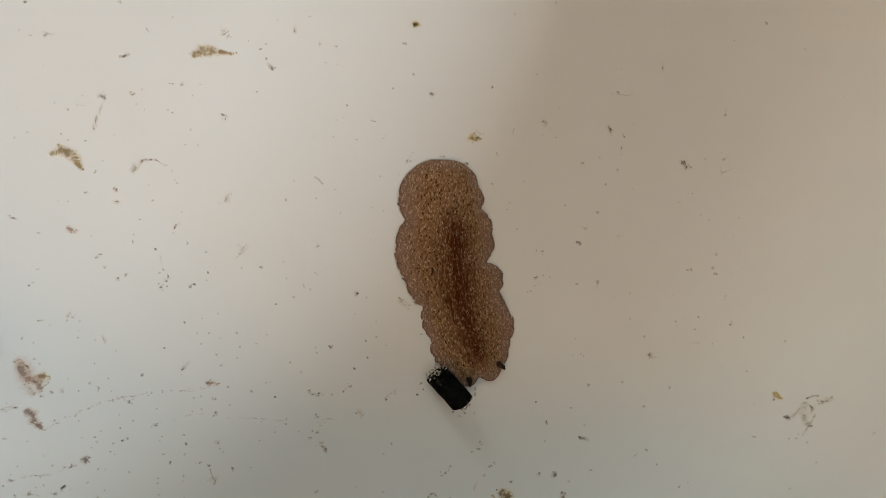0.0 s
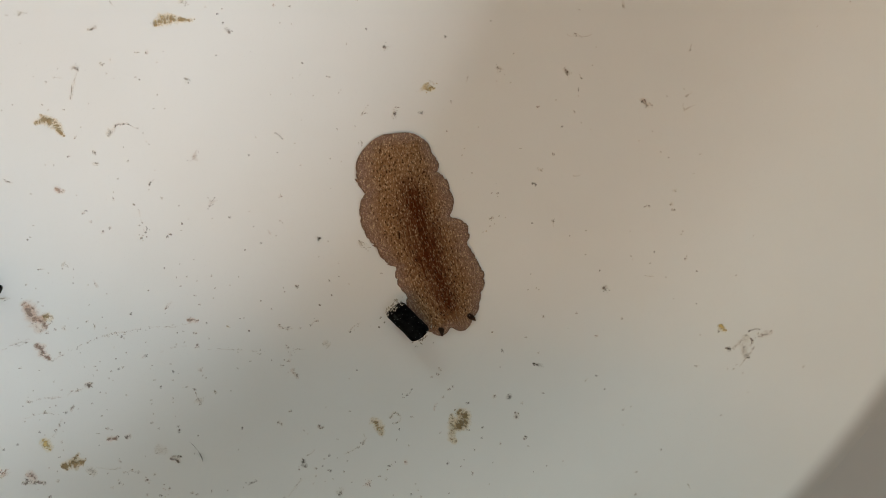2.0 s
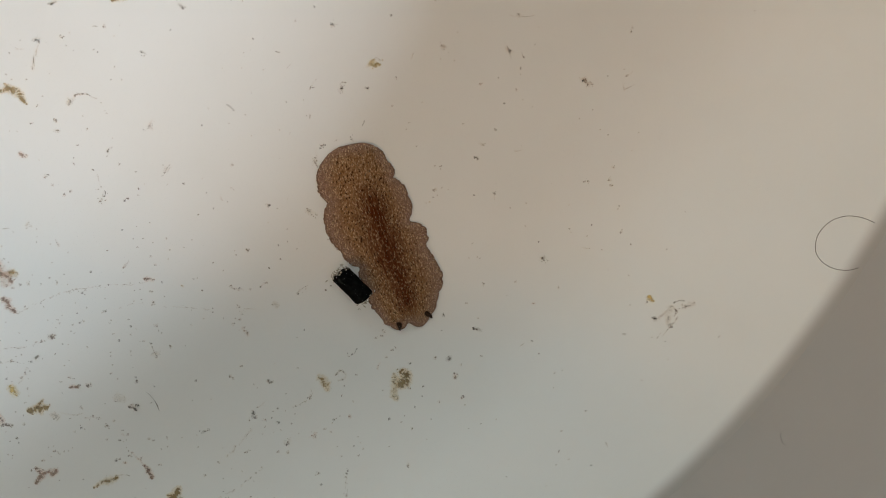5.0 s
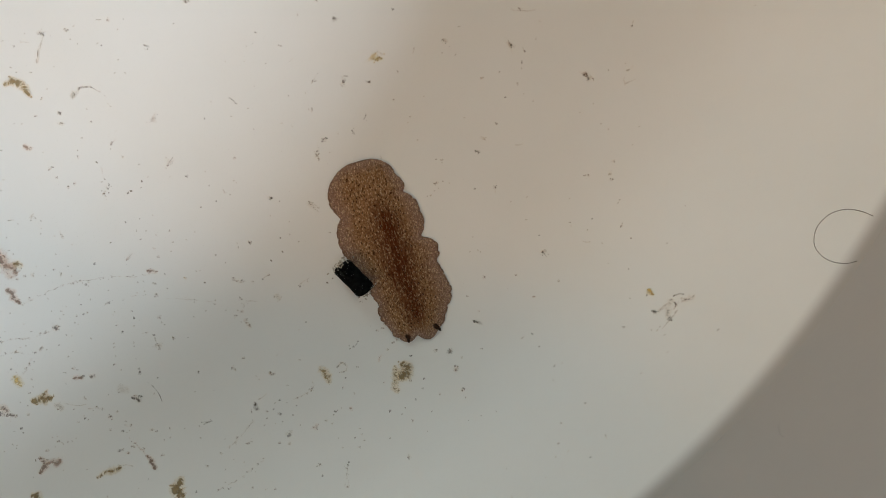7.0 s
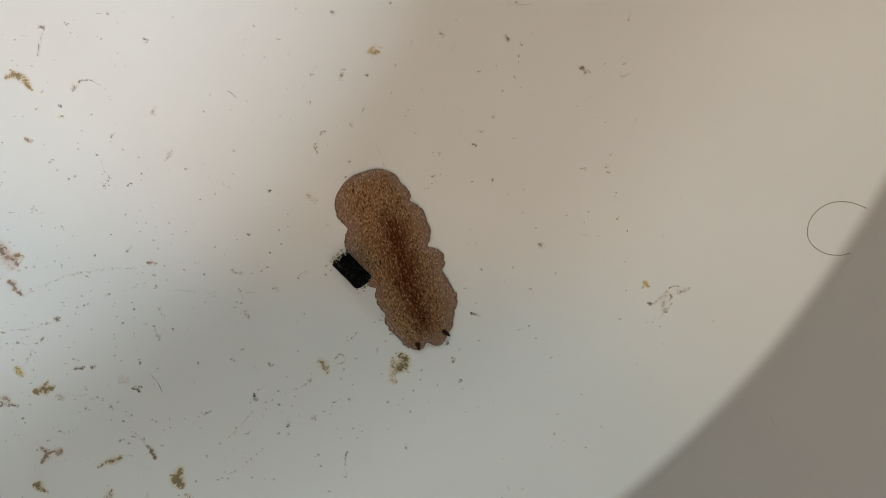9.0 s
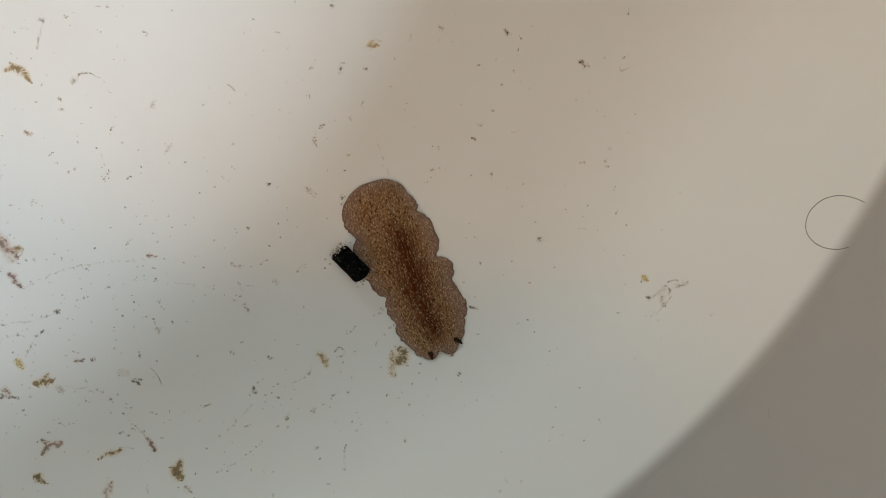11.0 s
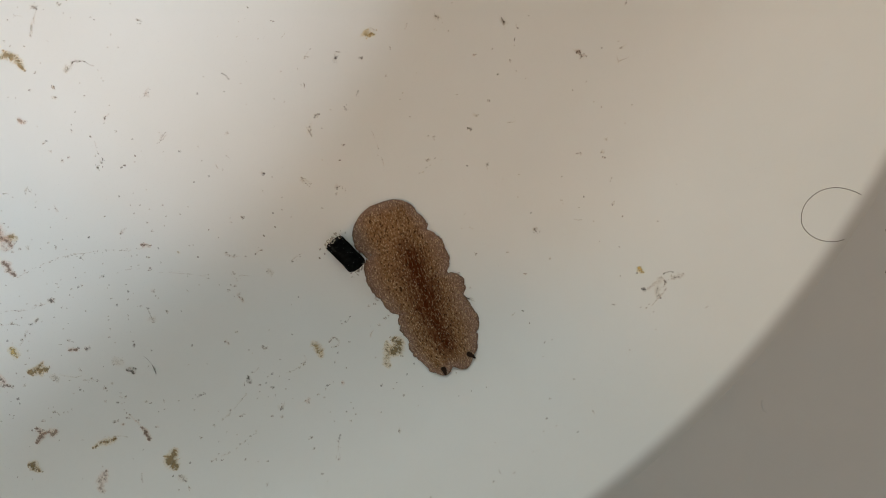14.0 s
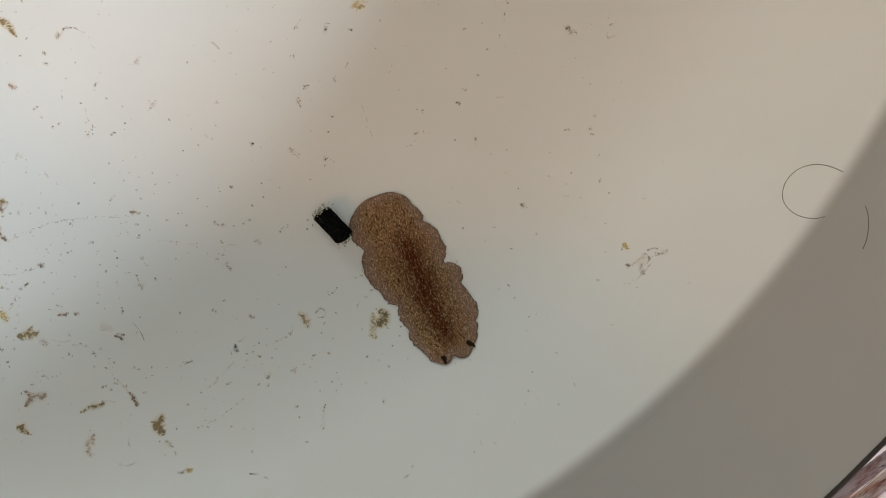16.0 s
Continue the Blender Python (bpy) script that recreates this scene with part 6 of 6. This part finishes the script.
hair_on_side("hair", [(-32.2, 47.9), (-32.46, 49.0), (-32.76, 50.0), (-33.09, 50.9), (-33.44, 51.7), (-33.8, 52.4), (-34.19, 53.0), (-34.59, 53.4)], 0.065, "short dark curved hair clinging to the bowl side")
hair_on_side("fibre", [(-35.6, 42.0), (-35.75, 43.4), (-36.0, 44.2), (-36.4, 44.0), (-36.7, 42.8)], 0.03, "faint grey fibre at the waterline of the bowl")
hair_on_side("fibre", [(-43.95, 50.0), (-44.15, 50.3), (-44.25, 51.0), (-44.40, 51.7), (-44.38, 52.6)], 0.06, "faint curled grey fibre on the bowl side")


# ---- what moves ----
def bend(px, py, dx, dy, turn):
    """A section of the body turned about its own middle and shifted, in mm."""
    m = pose(0, 0, 0, 0, 0, turn)
    p = Vector((px, py, 0)) * MM
    q = p + Vector((dx, dy, 0)) * MM - m @ p
    return Matrix.Translation(q) @ m


def on_floor(body_pose, section_pose, px, py):
    """Lay a section on the curved floor: lifted to it and tilted with its slope; the answer is in the worm's space."""
    flat = body_pose @ section_pose
    p = flat @ Vector((px * MM, py * MM, 0))
    e = 6 * MM
    z = [floor_z(p.x + a, p.y + b) for a, b in ((e, 0), (-e, 0), (0, e), (0, -e))]
    up = Vector(((z[1] - z[0]) / (2 * e), (z[3] - z[2]) / (2 * e), 1)).normalized()
    lean = Vector((0, 0, 1)).rotation_difference(up).to_matrix().to_4x4()
    rise = 0.5 * floor_z(p.x, p.y) + 0.5 * sum(z) / 4
    return body_pose.inverted() @ Matrix.Translation(p + Vector((0, 0, rise))) @ lean @ Matrix.Translation(-p) @ flat


def motions():
    path = {
        0.0: pose(-0.02460, -0.00563, 0, 0, 0, -5.59),
        0.5: pose(-0.02419, -0.00658, 0, 0, 0, -3.62),
        1.0: pose(-0.02393, -0.00750, 0, 0, 0, -2.74),
        1.5: pose(-0.02344, -0.00823, 0, 0, 0, -2.20),
        2.0: pose(-0.02295, -0.00899, 0, 0, 0, -1.59),
        2.5: pose(-0.02263, -0.00997, 0, 0, 0, -1.24),
        3.0: pose(-0.02220, -0.01130, 0, 0, 0, -0.80),
        3.5: pose(-0.02170, -0.01258, 0, 0, 0, -0.32),
        4.0: pose(-0.02123, -0.01374, 0, 0, 0, 0.28),
        6.5: pose(-0.01895, -0.01953, 0, 0, 0, 0.26),
        7.0: pose(-0.01857, -0.02062, 0, 0, 0, 0.00),
        7.5: pose(-0.01819, -0.02168, 0, 0, 0, -0.05),
        8.0: pose(-0.01773, -0.02255, 0, 0, 0, 0.79),
        8.5: pose(-0.01724, -0.02350, 0, 0, 0, 1.23),
        9.0: pose(-0.01674, -0.02427, 0, 0, 0, 1.24),
        11.5: pose(-0.01416, -0.02865, 0, 0, 0, 3.26),
        12.0: pose(-0.01364, -0.02955, 0, 0, 0, 3.09),
        12.5: pose(-0.01317, -0.03048, 0, 0, 0, 3.21),
        13.0: pose(-0.01267, -0.03149, 0, 0, 0, 3.23),
        13.5: pose(-0.01209, -0.03257, 0, 0, 0, 3.63),
        14.0: pose(-0.01140, -0.03343, 0, 0, 0, 4.48),
        14.5: pose(-0.01080, -0.03433, 0, 0, 0, 5.19),
        15.0: pose(-0.01027, -0.03526, 0, 0, 0, 5.90),
        15.5: pose(-0.00973, -0.03619, 0, 0, 0, 6.49),
        16.0: pose(-0.00916, -0.03713, 0, 0, 0, 7.05),
    }
    walk(worm, list(path.items()))

    # how the body bends: at four places along it, the shift in mm and the turn from the gliding pose
    bends = []

    def section(along, px, py, rows):
        bends.append((along, Vector((px, py)), {t: (Vector((dx, dy)), turn) for t, dx, dy, turn in rows}))

    section(5.0, -7.15, 15.42, (
        (0.0, 1.50, 0.80, -8.8),
        (0.5, 1.40, 0.64, -8.3),
        (1.0, 1.30, 0.46, -9.5),
        (2.0, 0.70, 0.25, -8.3),
        (3.0, 0.49, 0.23, -5.8),
        (4.0, 0.46, 0.17, -4.6),
        (6.5, 0.08, -0.05, -1.5),
        (7.5, 0.00, -0.02, 0.7),
        (8.5, 0.03, 0.16, 0.7),
        (9.0, 0.03, 0.12, 0.7),
        (11.5, -0.13, 0.37, -1.1),
        (12.5, -0.23, 0.0, -1.3),
        (14.0, -0.12, -0.22, -1.4),
        (15.0, -0.02, -0.40, -1.8),
        (16.0, -0.04, -0.54, -1.5),
    ))
    section(15.6, -0.27, 6.25, (
        (0.0, -0.30, -0.30, -5.8),
        (0.5, -0.36, -0.09, -4.7),
        (1.0, -0.38, 0.07, -3.3),
        (2.0, -0.72, 0.31, -0.5),
        (3.0, -0.65, 0.28, -0.1),
        (4.0, -0.59, 0.20, 0.8),
        (6.5, -0.10, -0.03, 0.3),
        (7.5, 0.05, -0.00, -0.4),
        (8.5, 0.06, -0.11, -2.0),
        (9.0, 0.08, -0.19, -2.6),
        (11.5, 0.11, -0.35, -3.6),
        (12.5, 0.14, -0.38, -3.2),
        (14.0, 0.15, -0.57, -4.0),
        (15.0, 0.14, -0.79, -4.5),
        (16.0, 0.19, -0.84, -3.8),
    ))
    section(24.5, 1.11, -2.64, (
        (0.0, -0.98, -0.30, 1.0),
        (0.5, -0.89, -0.25, 1.7),
        (1.0, -0.91, -0.19, 2.2),
        (2.0, -0.51, -0.09, 2.8),
        (3.0, -0.29, -0.23, 3.3),
        (4.0, -0.29, -0.20, 3.3),
        (6.5, -0.03, 0.04, 0.7),
        (7.5, -0.04, -0.05, -0.6),
        (8.5, -0.24, -0.18, -1.7),
        (9.0, -0.28, -0.18, -1.9),
        (11.5, -0.14, -0.20, -3.1),
        (12.5, 0.0, -0.26, -2.3),
        (14.0, -0.04, -0.30, -2.1),
        (15.0, -0.06, -0.34, -1.9),
        (16.0, 0.06, -0.40, -1.2),
    ))
    section(35.3, 3.45, -13.22, (
        (0.0, 0.20, 0.05, 9.9),
        (0.5, 0.22, -0.08, 8.6),
        (1.0, 0.22, -0.17, 9.3),
        (2.0, 0.32, -0.34, 4.8),
        (3.0, 0.30, -0.30, 2.3),
        (4.0, 0.28, -0.30, 1.3),
        (6.5, 0.02, 0.03, 0.2),
        (7.5, -0.02, 0.04, 0.8),
        (8.5, 0.03, 0.05, 3.7),
        (9.0, 0.01, 0.17, 3.9),
        (11.5, 0.06, 0.18, 6.0),
        (12.5, 0.10, 0.42, 5.2),
        (14.0, -0.08, 0.66, 6.4),
        (15.0, 0.0, 1.03, 7.0),
        (16.0, -0.06, 1.20, 5.6),
    ))

    for k, ob in enumerate(SECTIONS):
        along = (k + 0.5) * STEP_S
        mid = TAIL + AX * along
        after = next((i for i, b in enumerate(bends) if b[0] > along), len(bends) - 1)
        a, b = bends[max(after - 1, 0)], bends[after]
        w = 0.0 if a is b else min(1.0, max(0.0, (along - a[0]) / (b[0] - a[0])))
        rows = []
        for t in a[2]:
            moved, turn = Vector((0, 0)), 0.0
            for weight, (_, pivot, keys) in ((1 - w, a), (w, b)):
                shift, angle = keys[t]
                arm = mid - pivot
                c, n = math.cos(radians(angle)), math.sin(radians(angle))
                moved += weight * (pivot + shift + Vector((c * arm.x - n * arm.y, n * arm.x + c * arm.y)) - mid)
                turn += weight * angle
            rows.append((t, on_floor(path[t], bend(mid.x, mid.y, moved.x, moved.y, turn), mid.x, mid.y)))
        walk(ob, rows)


motions()
